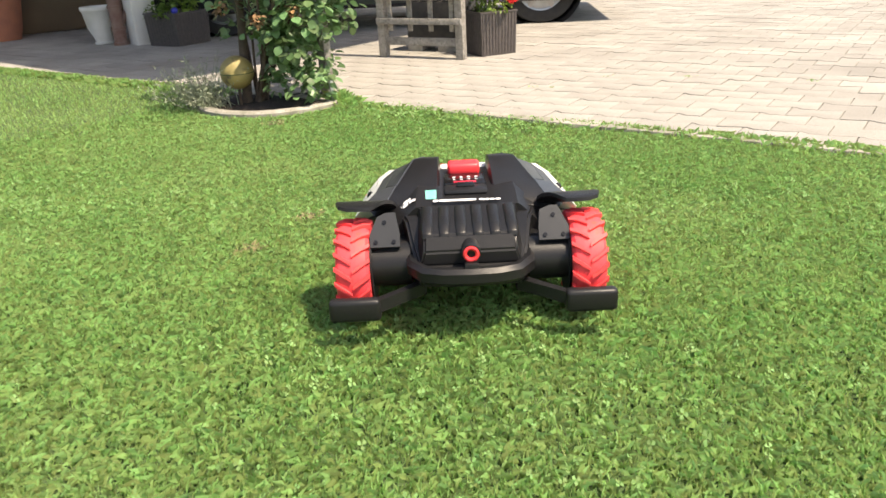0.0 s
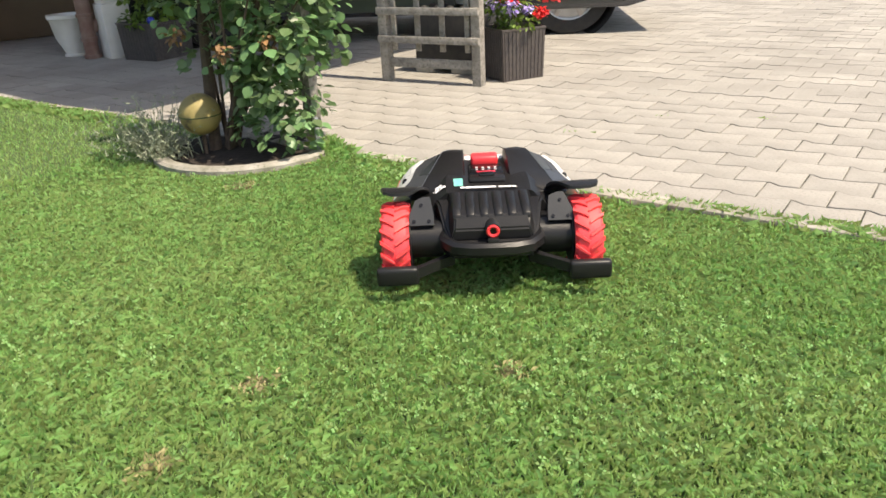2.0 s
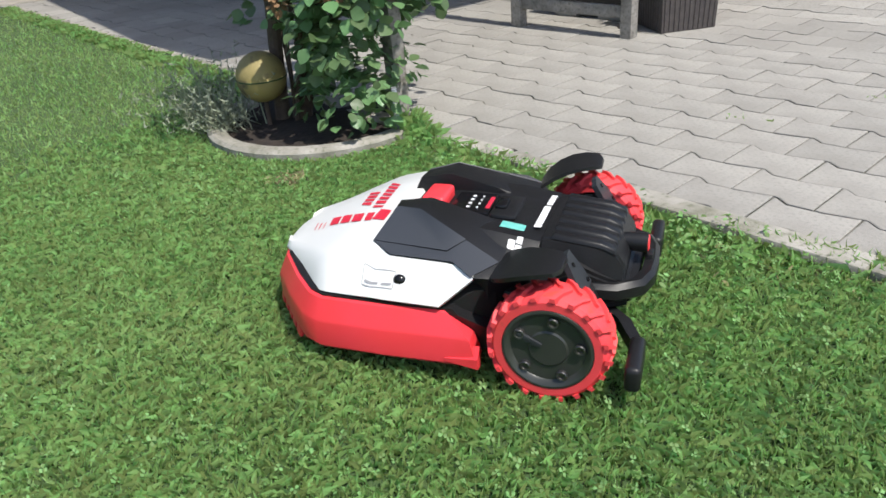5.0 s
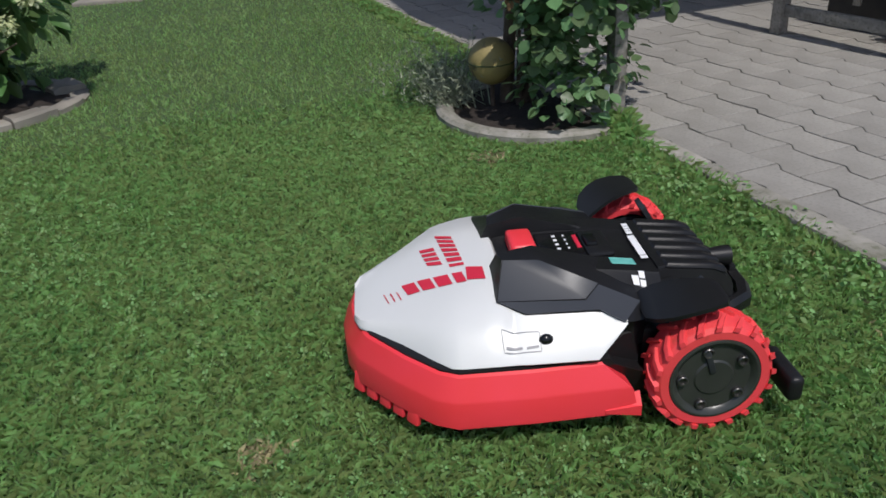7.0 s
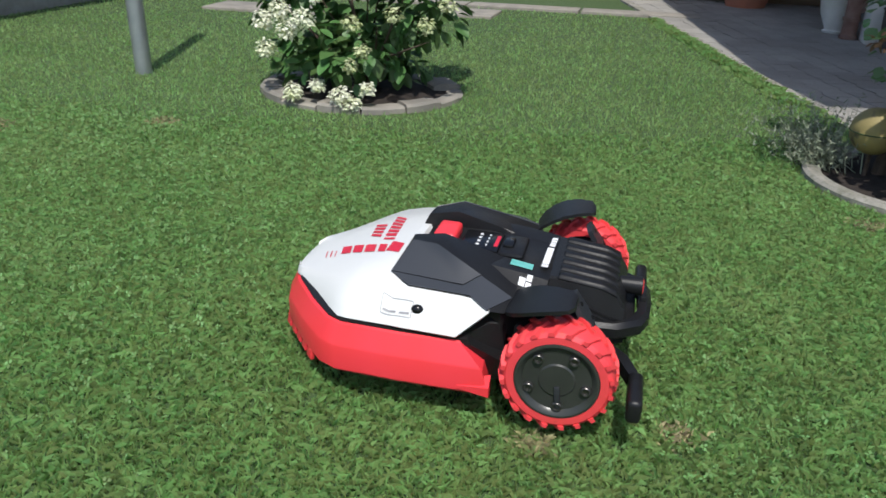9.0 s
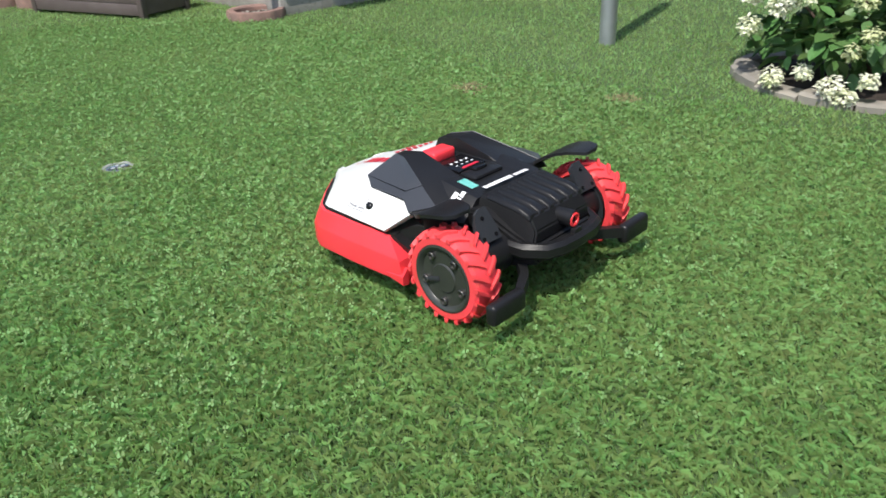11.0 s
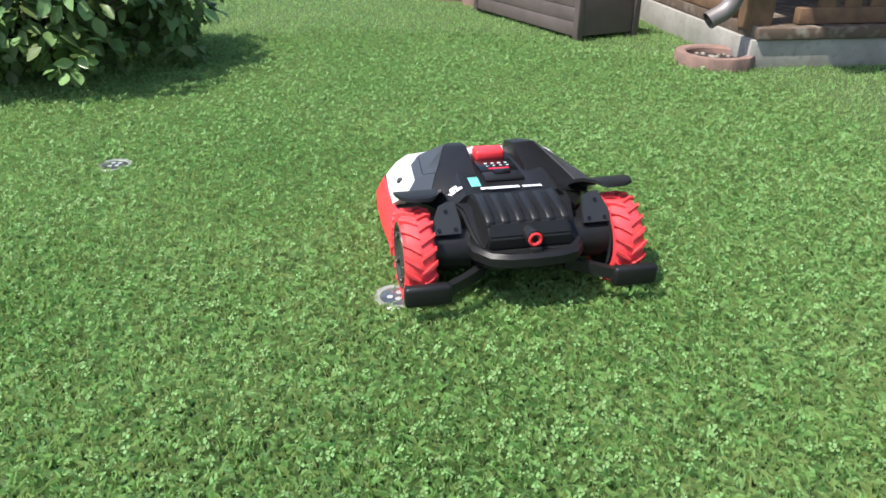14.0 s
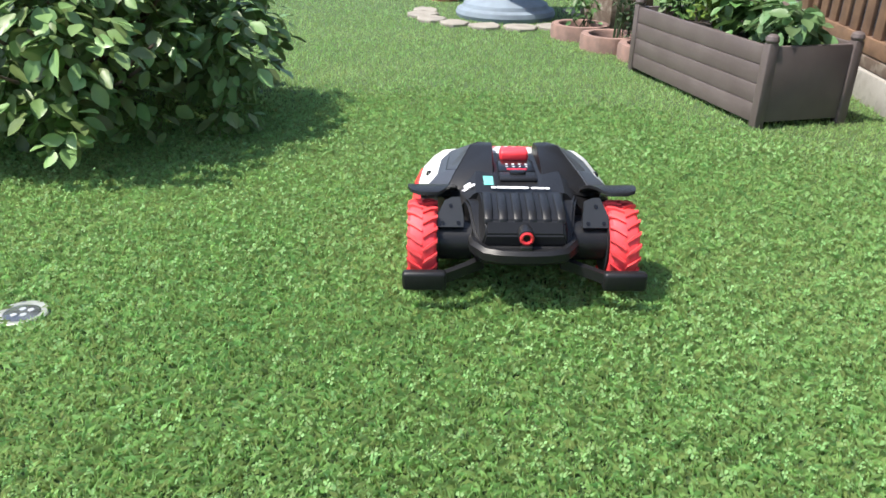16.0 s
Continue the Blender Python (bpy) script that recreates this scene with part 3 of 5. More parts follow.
def build_mower():
    mower = holder("robot_mower", pose(0, 0, 0), "red, white and black robotic lawn mower driving over the grass", "robot mower")
    bm = bmesh.new()
    loft(bm, [skirt_loop(0.010, 0.050, 0.14), skirt_loop(0.0, 0.060, 0.135), skirt_loop(0.0, 0.106, 0.146), skirt_loop(0.0025, 0.112, 0.152), skirt_loop(0.018, 0.145, 0.19), skirt_loop(0.024, 0.1485, 0.194)])
    part("skirt", bm, M_RED, mower, "red plastic bumper skirt", angle=25)
    # tooth-like ribs under the nose, and the flare at the rear ends
    for s in (1, -1):
        for k in range(5):
            x, y = 0.492 + 0.022 * k, (0.212 - 0.0258 * k) * s
            bm = bmesh.new()
            box(bm, (0, 0, 0), (0.026, 0.010, 0.034), 0.003, Matrix.Translation((x, y, 0.056)) @ Matrix.Rotation(radians(-s * 50), 4, "Z") @ Matrix.Rotation(radians(s * 12), 4, "X"))
            part("skirt_rib", bm, M_RED, mower)
        bm = bmesh.new()
        loft(bm, [[(0.132, 0.252 * s, 0.054), (0.132, 0.269 * s, 0.056), (0.132, 0.269 * s, 0.076), (0.132, 0.252 * s, 0.094)], [(0.19, 0.252 * s, 0.062), (0.19, 0.2668 * s, 0.064), (0.19, 0.2668 * s, 0.070), (0.19, 0.252 * s, 0.074)]])
        part("skirt_flare", bm, M_RED, mower)
    # dark chassis that shows in the seam and below
    bm = bmesh.new()
    loft(bm, [mirror_loop(skirt_half(0.05, 0.06, 0.10)), mirror_loop(skirt_half(0.04, 0.10, 0.10)), mirror_loop(skirt_half(0.023, 0.140, 0.17)), mirror_loop(skirt_half(0.0235, 0.1515, 0.18)), mirror_loop(skirt_half(0.034, 0.1545, 0.18))])
    part("chassis", bm, M_BLACK, mower, angle=25)
    bm = bmesh.new()
    loft(bm, [hood_profile(*r) for r in HOOD])
    part("hood", bm, M_WHITE, mower, "white plastic hood with red lettering", angle=42)
    bm = bmesh.new()
    loft(bm, [deck_profile(*r) for r in DECK])
    deck = part("deck", bm, M_BLACK, mower, "black plastic top with two raised humps", angle=20)
    # satin grey panels on the slopes of the humps
    for s in (1, -1):
        pts = dict(A=(0.326, 0.088, 0.260), B=(0.270, 0.112, 0.270), C=(0.176, 0.150, 0.2355), Z=(0.112, 0.174, 0.211), IA=(0.331, 0.056, 0.257), IB=(0.270, 0.058, 0.268), IC=(0.176, 0.061, 0.243), IZ=(0.115, 0.064, 0.224),
                   E=(0.347, 0.163, 0.2245), F=(0.307, 0.1885, 0.214), F2=(0.186, 0.1995, 0.2165), G=(0.150, 0.221, 0.2035), K=(0.106, 0.196, 0.190), D=(0.203, 0.176, 0.2235),
                   FI=(0.346, 0.054, 0.226), N1=(0.322, 0.050, 0.212), N2=(0.112, 0.054, 0.212), RK=(0.092, 0.118, 0.209))
        bm = bmesh.new()
        v = {k: bm.verts.new((x, y * s, z)) for k, (x, y, z) in pts.items()}
        for loop in ("IA A B IB", "IB B C IC", "IC C Z IZ", "A E D B", "B D C", "E F F2 D", "D F2 C", "C F2 Z", "F2 G Z", "Z G K", "IA FI E A", "IA IB N1 FI", "IB IC N2 N1", "IC IZ N2", "IZ Z K RK", "IZ RK N2"):
            bm.faces.new([v[k] for k in loop.split()])
        bmesh.ops.bevel(bm, geom=[e for e in bm.edges if len(e.link_faces) == 2 and e.calc_face_angle(0) > 0.5], offset=0.002, segments=2, affect="EDGES")
        part("hump", bm, M_BLACK, mower, "raised black hump of the top cover", angle=30)
        for tris in (("A E D", "A D B", "B D C"), ("E F D", "F F2 D", "D F2 C", "C F2 Z", "F2 G Z")):
            used = sorted({k for t in tris for k in t.split()})
            mid = sum((Vector(pts[k]) for k in used), Vector()) / len(used)
            bm = bmesh.new()
            v = {}
            for k in used:
                p = Vector(pts[k]) + (mid - Vector(pts[k])).normalized() * 0.0022 + Vector((0.0004, 0.0017, 0.0020))
                v[k] = bm.verts.new((p.x, p.y * s, p.z))
            faces = [bm.faces.new([v[k] for k in t.split()]) for t in tris]
            down = bmesh.ops.extrude_face_region(bm, geom=faces)
            bmesh.ops.translate(bm, verts=[g for g in down["geom"] if isinstance(g, bmesh.types.BMVert)], vec=(0, -0.003 * s, -0.004))
            part("side_panel", bm, M_PANEL, mower, "satin dark grey side panel", angle=55)
        # black shoulder behind the hood, down to the motor
        bm = bmesh.new()
        loft(bm, [[(0.20, 0.235 * s, 0.10), (0.20, 0.238 * s, 0.15), (0.20, 0.15 * s, 0.19), (0.20, 0.12 * s, 0.10)], [(0.15, 0.215 * s, 0.09), (0.15, 0.205 * s, 0.17), (0.15, 0.15 * s, 0.20), (0.15, 0.12 * s, 0.09)],
                  [(0.118, 0.20 * s, 0.09), (0.118, 0.19 * s, 0.165), (0.118, 0.14 * s, 0.20), (0.118, 0.11 * s, 0.09)]])
        part("shoulder", bm, M_BLACK, mower)
    # stop button, panel, latch
    bm = bmesh.new()
    box(bm, (0.278, 0, 0.243), (0.046, 0.074, 0.028), 0.008, seg=3)
    part("stop_button", bm, M_RED, mower, "red stop button")
    bm = bmesh.new()
    box(bm, (0.208, 0, 0.234), (0.078, 0.092, 0.008), 0.003)
    panel = part("control_panel", bm, M_GLOSS, mower, "glossy black control panel with white icons")
    for j in range(4):
        for i in range(2):
            bm = bmesh.new()
            box(bm, (0.213 - i * 0.018, -0.026 + j * 0.0165, 0.2388), (0.003 if i else 0.006, 0.006, 0.001))
            part("icon", bm, M_PRINT_WHITE, panel, smooth=False)
    bm = bmesh.new()
    box(bm, (0.176, 0, 0.2385), (0.008, 0.05, 0.003), 0.001)
    part("red_strip", bm, M_PRINT_RED, panel)
    bm = bmesh.new()
    box(bm, (0.142, 0, 0.231), (0.05, 0.094, 0.012), 0.006)
    part("latch_frame", bm, M_BLACK, mower)
    bm = bmesh.new()
    box(bm, (0.152, 0, 0.238), (0.022, 0.04, 0.012), 0.004)
    part("latch", bm, M_GLOSS, mower)
    # printed marks: plain bars
    for name, mat, quad, spans, surf, label in (
            ("lettering_bar", M_PRINT_WHITE, ((0.066, 0.070), (0.064, -0.022), (0.077, -0.022), (0.079, 0.070)), ((0, 0.12), (0.14, 0.97)), lambda x, y: 0.2295, "white lettering bar"),
            ("lettering_bar", M_PRINT_WHITE, ((0.064, -0.026), (0.062, -0.070), (0.073, -0.070), (0.075, -0.026)), ((0, 0.26), (0.3, 0.46), (0.5, 0.72), (0.76, 1)), lambda x, y: 0.2295, "white lettering bar"),
            ("sticker", M_GREEN, ((0.093, 0.086), (0.093, 0.063), (0.136, 0.063), (0.136, 0.087)), ((0, 1),), deck_z, "small green sticker"),
            ("emblem_bar", M_PRINT_WHITE, ((0.090, 0.148), (0.088, 0.108), (0.098, 0.108), (0.100, 0.148)), ((0, 0.28), (0.33, 0.6), (0.66, 1)), deck_z, "white emblem shape"),
            ("emblem_bar", M_PRINT_WHITE, ((0.101, 0.134), (0.100, 0.118), (0.112, 0.118), (0.112, 0.134)), ((0, 1),), deck_z, "white emblem shape"),
            ("lettering_bar", M_PRINT_RED, ((0.382, 0.038), (0.354, 0.053), (0.354, 0.092), (0.384, 0.08)), ((0, 1),), hood_at, "red lettering shape"),
            ("lettering_bar", M_PRINT_RED, ((0.496, 0.023), (0.388, 0.05), (0.383, 0.084), (0.486, 0.061)), ((0, 0.21), (0.26, 0.47), (0.52, 0.75), (0.82, 0.98)), hood_at, "red lettering shape"),
            ("lettering_bar", M_PRINT_RED, ((0.424, -0.124), (0.408, 0.022), (0.383, 0.029), (0.394, -0.096)), ((0, 0.10), (0.15, 0.25), (0.30, 0.40), (0.45, 0.55), (0.60, 0.71), (0.76, 0.87), (0.93, 1.0)), hood_at, "red lettering shape"),
            ("lettering_bar", M_PRINT_RED, ((0.457, -0.082), (0.446, -0.009), (0.42, 0.005), (0.43, -0.073)), ((0, 0.18), (0.27, 0.45), (0.54, 0.72), (0.81, 1.0)), hood_at, "red lettering shape"),
            ("label_line", M_PRINT_GREY, ((0.3460, 0.2070), (0.2880, 0.2130), (0.2879, 0.2118), (0.3459, 0.2058)), ((0, 1),), hood_at, "thin grey label outline"),
            ("label_line", M_PRINT_GREY, ((0.2880, 0.2130), (0.2880, 0.2350), (0.2868, 0.2350), (0.2868, 0.2130)), ((0, 1),), hood_at, "thin grey label outline"),
            ("label_line", M_PRINT_GREY, ((0.2880, 0.2350), (0.3450, 0.2310), (0.3451, 0.2322), (0.2881, 0.2362)), ((0, 1),), hood_at, "thin grey label outline"),
            ("label_line", M_PRINT_GREY, ((0.3450, 0.2310), (0.3460, 0.2070), (0.3472, 0.2070), (0.3462, 0.2310)), ((0, 1),), hood_at, "thin grey label outline"),
            ("label_line", M_PRINT_GREY, ((0.341, 0.225), (0.316, 0.227), (0.317, 0.23), (0.342, 0.228)), ((0, 1),), hood_at, "small grey lettering bar"),
            ("label_line", M_PRINT_GREY, ((0.31, 0.228), (0.291, 0.228), (0.291, 0.231), (0.31, 0.231)), ((0, 1),), hood_at, "small grey lettering bar"),
            ("label_line", M_PRINT_RED, ((0.529, 0.029), (0.504, 0.038), (0.497, 0.067), (0.521, 0.061)), ((0, 0.08), (0.45, 0.55), (0.92, 1)), hood_at, "small red emblem outline")):
        for q in split_quad(quad, spans):
            part(name, patch(bmesh.new(), q, surf, 0.0016), mat, mower, label, smooth=False)
    for s in (1, -1):
        bm = bmesh.new()
        ball(bm, (0.278, 0.2205 * s, hood_at(0.278, 0.2205) - 0.004), 0.0125, (1.0, 0.7, 0.9))
        part("camera_hole", bm, M_GLOSS, mower, "dark round opening in the hood")
    # rear body with the ribbed cover
    bm = bmesh.new()
    loft(bm, [[(0.12, 0.13, 0.07), (0.12, -0.13, 0.07), (0.12, -0.15, 0.20), (0.12, 0.15, 0.20)], [(0.03, 0.125, 0.075), (0.03, -0.125, 0.075), (0.03, -0.128, 0.208), (0.03, 0.128, 0.208)],
              [(-0.04, 0.112, 0.095), (-0.04, -0.112, 0.095), (-0.04, -0.115, 0.17), (-0.04, 0.115, 0.17)], [(-0.095, 0.10, 0.11), (-0.095, -0.10, 0.11), (-0.095, -0.10, 0.145), (-0.095, 0.10, 0.145)]])
    bmesh.ops.bevel(bm, geom=list(bm.edges), offset=0.006, segments=2, affect="EDGES")
    part("rear_body", bm, M_BLACK, mower)
    bm = bmesh.new()
    loft(bm, [[(0.062, y, 0.2245) for y in (0.10, -0.10)] + [(0.062, -0.112, 0.19), (0.062, 0.112, 0.19)], [(0.05, y, 0.2265) for y in (0.096, -0.096)] + [(0.05, -0.112, 0.18), (0.05, 0.112, 0.18)],
              [(-0.045, y, 0.214) for y in (0.092, -0.092)] + [(-0.045, -0.104, 0.16), (-0.045, 0.104, 0.16)], [(-0.066, y, 0.206) for y in (0.088, -0.088)] + [(-0.066, -0.1, 0.155), (-0.066, 0.1, 0.155)],
              [(-0.084, y, 0.178) for y in (0.09, -0.09)] + [(-0.084, -0.098, 0.15), (-0.084, 0.098, 0.15)]])
    bmesh.ops.bevel(bm, geom=list(bm.edges), offset=0.004, segments=2, affect="EDGES")
    cover = part("battery_cover", bm, M_BLACK, mower, "dark ribbed battery cover", angle=30)
    for k in range(6):
        y = -0.0825 + k * 0.033
        bm = bmesh.new()
        loft(bm, [[(0.046, y + 0.013, 0.222), (0.046, y - 0.013, 0.222), (0.04, y - 0.009, 0.2305), (0.04, y + 0.009, 0.2305)], [(-0.040, y + 0.013, 0.211), (-0.040, y - 0.013, 0.211), (-0.040, y - 0.009, 0.2205), (-0.040, y + 0.009, 0.2205)],
                  [(-0.069, y + 0.010, 0.198), (-0.069, y - 0.010, 0.198), (-0.066, y - 0.009, 0.210), (-0.066, y + 0.009, 0.210)]])
        bmesh.ops.bevel(bm, geom=list(bm.edges), offset=0.002, segments=1, affect="EDGES")
        part("rib", bm, M_BLACK, cover)
    # handle: a thick tray-like loop
    bm = bmesh.new()
    outer = [(-0.02, 0.128), (-0.075, 0.124), (-0.118, 0.095), (-0.132, 0.055), (-0.135, 0.0)]
    inner = [(-0.035, 0.108), (-0.070, 0.104), (-0.096, 0.084), (-0.108, 0.05), (-0.110, 0.0)]

    def both(h, z):
        return [(x, y, z) for x, y in h] + [(x, -y, z) for x, y in reversed(h[:-1])]
    rows = [both([(x + 0.01, y * 0.93) for x, y in outer], 0.122), both(outer, 0.132), both(outer, 0.150), both([(x + 0.008, y * 0.95) for x, y in outer], 0.158), both(inner, 0.156), both(inner, 0.128), both([(x + 0.01, y * 0.93) for x, y in outer], 0.122)]
    loft(bm, rows, cap=False, closed=False)
    bmesh.ops.remove_doubles(bm, verts=bm.verts, dist=0.0005)
    part("handle", bm, M_BLACK, mower, "black moulded carrying handle", angle=40)
    bm = bmesh.new()
    box(bm, (-0.080, 0, 0.134), (0.05, 0.19, 0.02), 0.006)
    part("handle_floor", bm, M_BLACK, mower)
    bm = bmesh.new()
    lathe(bm, ((0.015, -0.045), (0.0185, 0.005), (0.0185, 0.013), (0.0165, 0.014), (0.0165, 0.008), (0.0005, 0.008)), seg=20, m=Matrix.Translation((-0.100, 0, 0.184)) @ Matrix.Rotation(radians(-90), 4, "Y"))
    box(bm, (-0.118, 0, 0.152), (0.012, 0.026, 0.03), 0.002)
    part("key_socket", bm, M_BLACK, mower)
    bm = bmesh.new()
    seg, rr, tr = 20, 0.0122, 0.0044
    loops = []
    for i in range(seg):
        a = 2 * math.pi * i / seg
        loops.append([(-0.1115 + tr * math.sin(b), (rr + tr * math.cos(b)) * math.cos(a), 0.183 + (rr + tr * math.cos(b)) * math.sin(a)) for b in [2 * math.pi * q / 8 for q in range(8)]])
    loft(bm, loops + [loops[0]], cap=False)
    bmesh.ops.remove_doubles(bm, verts=bm.verts, dist=0.0002)
    part("key_ring", bm, M_RED, mower, "red ring of the safety key")
    for s in (1, -1):
        # motor, bracket, fender, rear bumper
        bm = bmesh.new()
        rod(bm, (0, 0.118 * s, 0.126), (0, 0.202 * s, 0.126), 0.046, seg=32)
        rod(bm, (0, 0.196 * s, 0.126), (0, 0.208 * s, 0.126), 0.056, seg=32)
        box(bm, (0.055, 0.15 * s, 0.125), (0.11, 0.07, 0.08), 0.01)
        part("motor_housing", bm, M_BLACK, mower)
        bm = bmesh.new()
        tilt = Matrix.Translation((-0.010, 0.168 * s, 0.202)) @ Matrix.Rotation(radians(-58), 4, "Y")
        prism(bm, [(-0.036, -0.03), (-0.036, 0.03), (-0.01, 0.03), (0.026, 0.014 if s > 0 else 0.026), (0.034, -0.004 if s > 0 else 0.006), (0.034, -0.022 if s > 0 else -0.01), (-0.01, -0.03)], -0.005, 0.005, tilt)
        bracket = part("bracket", bm, M_GREY, mower, "bolted dark grey fender bracket", angle=20)
        for bx, by in ((-0.026, -0.018), (-0.026, 0.018), (0.014, 0.0)):
            bm = bmesh.new()
            lathe(bm, ((0.0005, 0.0), (0.0045, 0.0), (0.0042, 0.0075), (0.0005, 0.0075)), seg=10, m=tilt @ Matrix.Translation((bx, by, 0)))
            part("bolt", bm, M_GLOSS, bracket)
        bm = bmesh.new()
        loops = []
        arc = ((-0.002, 0.247, 0.198, 0.240), (0.008, 0.2495, 0.186, 0.260), (0.036, 0.2475, 0.176, 0.268), (0.064, 0.2415, 0.166, 0.268), (0.089, 0.231, 0.156, 0.260), (0.108, 0.219, 0.150, 0.243), (0.118, 0.207, 0.150, 0.218))
        for x, z, y0, y1 in arc:
            k = (y1 - y0) / 0.118
            xi, zi = x - 0.004 * k, z
            loops.append([(xi, y0 * s, zi - 0.007), (xi + 0.002, y0 * s, zi), (x + 0.002, y1 * s, z), (x, y1 * s, z - 0.007)])
        loft(bm, loops)
        bmesh.ops.bevel(bm, geom=[e for e in bm.edges if e.calc_face_angle(0) > 1.0], offset=0.002, segments=1, affect="EDGES")
        part("fender", bm, M_BLACK, mower, "black fender over the wheel", angle=40)
        bm = bmesh.new()
        box(bm, (-0.118, 0.227 * s, 0.081), (0.026, 0.100, 0.046), 0.009, seg=3)
        loft(bm, [[(-0.128, 0.190 * s, 0.072), (-0.128, 0.190 * s, 0.098), (-0.108, 0.190 * s, 0.098), (-0.108, 0.190 * s, 0.072)], [(-0.100, 0.135 * s, 0.082), (-0.100, 0.135 * s, 0.106), (-0.078, 0.135 * s, 0.106), (-0.078, 0.135 * s, 0.082)],
                  [(-0.06, 0.09 * s, 0.08), (-0.06, 0.09 * s, 0.105), (-0.03, 0.09 * s, 0.105), (-0.03, 0.09 * s, 0.08)]])
        part("rear_bumper", bm, M_BLACK, mower, "black rear bumper on an arm", angle=40)
    bm = bmesh.new()
    lathe(bm, ((0.0005, 0.04), (0.13, 0.04), (0.14, 0.055), (0.15, 0.10), (0.0005, 0.10)), (0.26, 0, 0), 32)
    part("cutting_deck", bm, M_BLACK, mower)
    wheels = [build_wheel(mower, s) for s in (1, -1)]
    return mower, wheels


MOWER, WHEELS = build_mower()


# ---- paving and kerb ----
PAVE_Z = 0.014
PL, PW, JOG, GAP = 0.2015, 0.1375, 0.024, 0.0045
ROW_V, ROW_U = 0.017, 0.060   # where the first course begins beside the edging, and a joint of it


def saw(k):
    """The stepped course line over one stone: a step down just after the joint below, then a slow rise."""
    k %= 1.0
    for (a, p), (b, q) in zip(((0, 1), (0.05, 0.95), (0.20, 0.05), (0.60, 0.25)), ((0.05, 0.95), (0.20, 0.05), (0.60, 0.25), (1.0, 1.0))):
        if a <= k <= b:
            return p + (q - p) * (k - a) / (b - a)
    return 1.0


def paver_shape():
    """Outline of one interlocking stone about its own middle."""
    low, high = [], []
    for k in (0, 0.05, 0.10, 0.20, 0.40, 0.50, 0.55, 0.60, 0.70, 0.85, 1.0):
        u = min(max(k * PL, GAP / 2), PL - GAP / 2) - PL / 2
        low.append((u, (saw(k + 0.5) - 0.5) * JOG + GAP / 2 - PW / 2))
        high.append((u, (saw(k) - 0.5) * JOG - GAP / 2 + PW / 2))
    return low + high[::-1]


def paver_mesh():
    bm = bmesh.new()
    line = paver_shape()
    c = 0.0025
    n = len(line) // 2
    inner = []
    for i, (u, v) in enumerate(line):
        sv = c if i < n else -c
        su = c if i in (0, len(line) - 1) else (-c if i in (n - 1, n) else 0)
        inner.append((u + su, v + sv))
    loft(bm, [[(u, v, -0.03) for u, v in line], [(u, v, -c * 0.6) for u, v in line], [(u, v, 0.0) for u, v in inner]], cap=False)
    rows = [v for v in bm.verts if abs(v.co.z) < 1e-6]
    for i in range(n - 1):
        bm.faces.new((rows[i], rows[i + 1], rows[2 * n - 2 - i], rows[2 * n - 1 - i]))
    return finish(bm, "paver", PAVER, smooth=False)


def build_paving():
    rng = random.Random(5)
    # sand bed between the stones, one sheet up to the buildings
    out = [edge_xy(-6.3, 0.0), edge_xy(12, 0.0), edge_xy(12, 14), edge_xy(-6.3, 14)]
    bm = bmesh.new()
    prism(bm, out, -0.05, PAVE_Z - 0.0045)
    paving = solid("paving", bm, JOINT, "grey interlocking concrete paving of the driveway", "paving", kind="structure", smooth=False)
    rot = Matrix.Rotation(EDGE_A, 4, "Z")
    stone, line = paver_mesh(), paver_shape()
    far_v, far_f, far_n = [], [], 0
    made = 0
    for row in range(70):
        half = row % 2
        v = ROW_V + (row + 0.5) * PW
        for k in range(-30, 36):
            u = ROW_U + (k + 0.5 + (0.5 if half else 0)) * PL
            x, y = edge_xy(u, v)
            d = math.hypot(x - 2.6, y - 2.9)
            if d > 7.5 or y > 8.7:
                continue
            z = PAVE_Z + rng.uniform(-0.0015, 0.0015)
            m = Matrix.Translation((x, y, z)) @ rot @ Matrix.Rotation(radians(rng.uniform(-0.6, 0.6)), 4, "Z") @ Matrix.Rotation(radians(rng.uniform(-0.35, 0.35)), 4, "X")
            if -1.35 < u < 1.75 and row < 10 and made < 300:
                ob = new("paver", stone)
                ob.parent = paving
                ob.matrix_basis = m
                made += 1
            else:
                n = len(line)
                far_v += [m @ Vector((a, b, -0.02)) for a, b in line] + [m @ Vector((a, b, 0)) for a, b in line]
                far_f.append([far_n + n + i for i in range(n)])
                far_f += [(far_n + i, far_n + (i + 1) % n, far_n + n + (i + 1) % n, far_n + n + i) for i in range(n)]
                far_n += 2 * n
    ob = new("far_pavers", mesh_of("far_pavers", far_v, far_f, PAVER_FAR))
    ob.parent = paving
    tagged(ob, kind="stuff")


def build_kerb():
    """Flush concrete edging between lawn and paving, in lengths of about a metre."""
    kerb = holder("lawn_edging", pose(0, 0, 0), "flush worn concrete edging along the lawn", "kerb")
    tagged(kerb, kind="structure")
    u = -5.9
    rng = random.Random(3)
    while u < 5:
        ln = 0.98
        bm = bmesh.new()
        m = Matrix.Translation((*edge_xy(u + ln / 2, -0.022), PAVE_Z - 0.018 + rng.uniform(-0.003, 0.002))) @ Matrix.Rotation(EDGE_A + radians(rng.uniform(-0.5, 0.5)), 4, "Z")
        box(bm, (0, 0, 0), (ln - 0.008, 0.072, 0.05), 0.006)
        part("kerb_stone", bm, CURB, kerb, m=m)
        u += ln
    return kerb


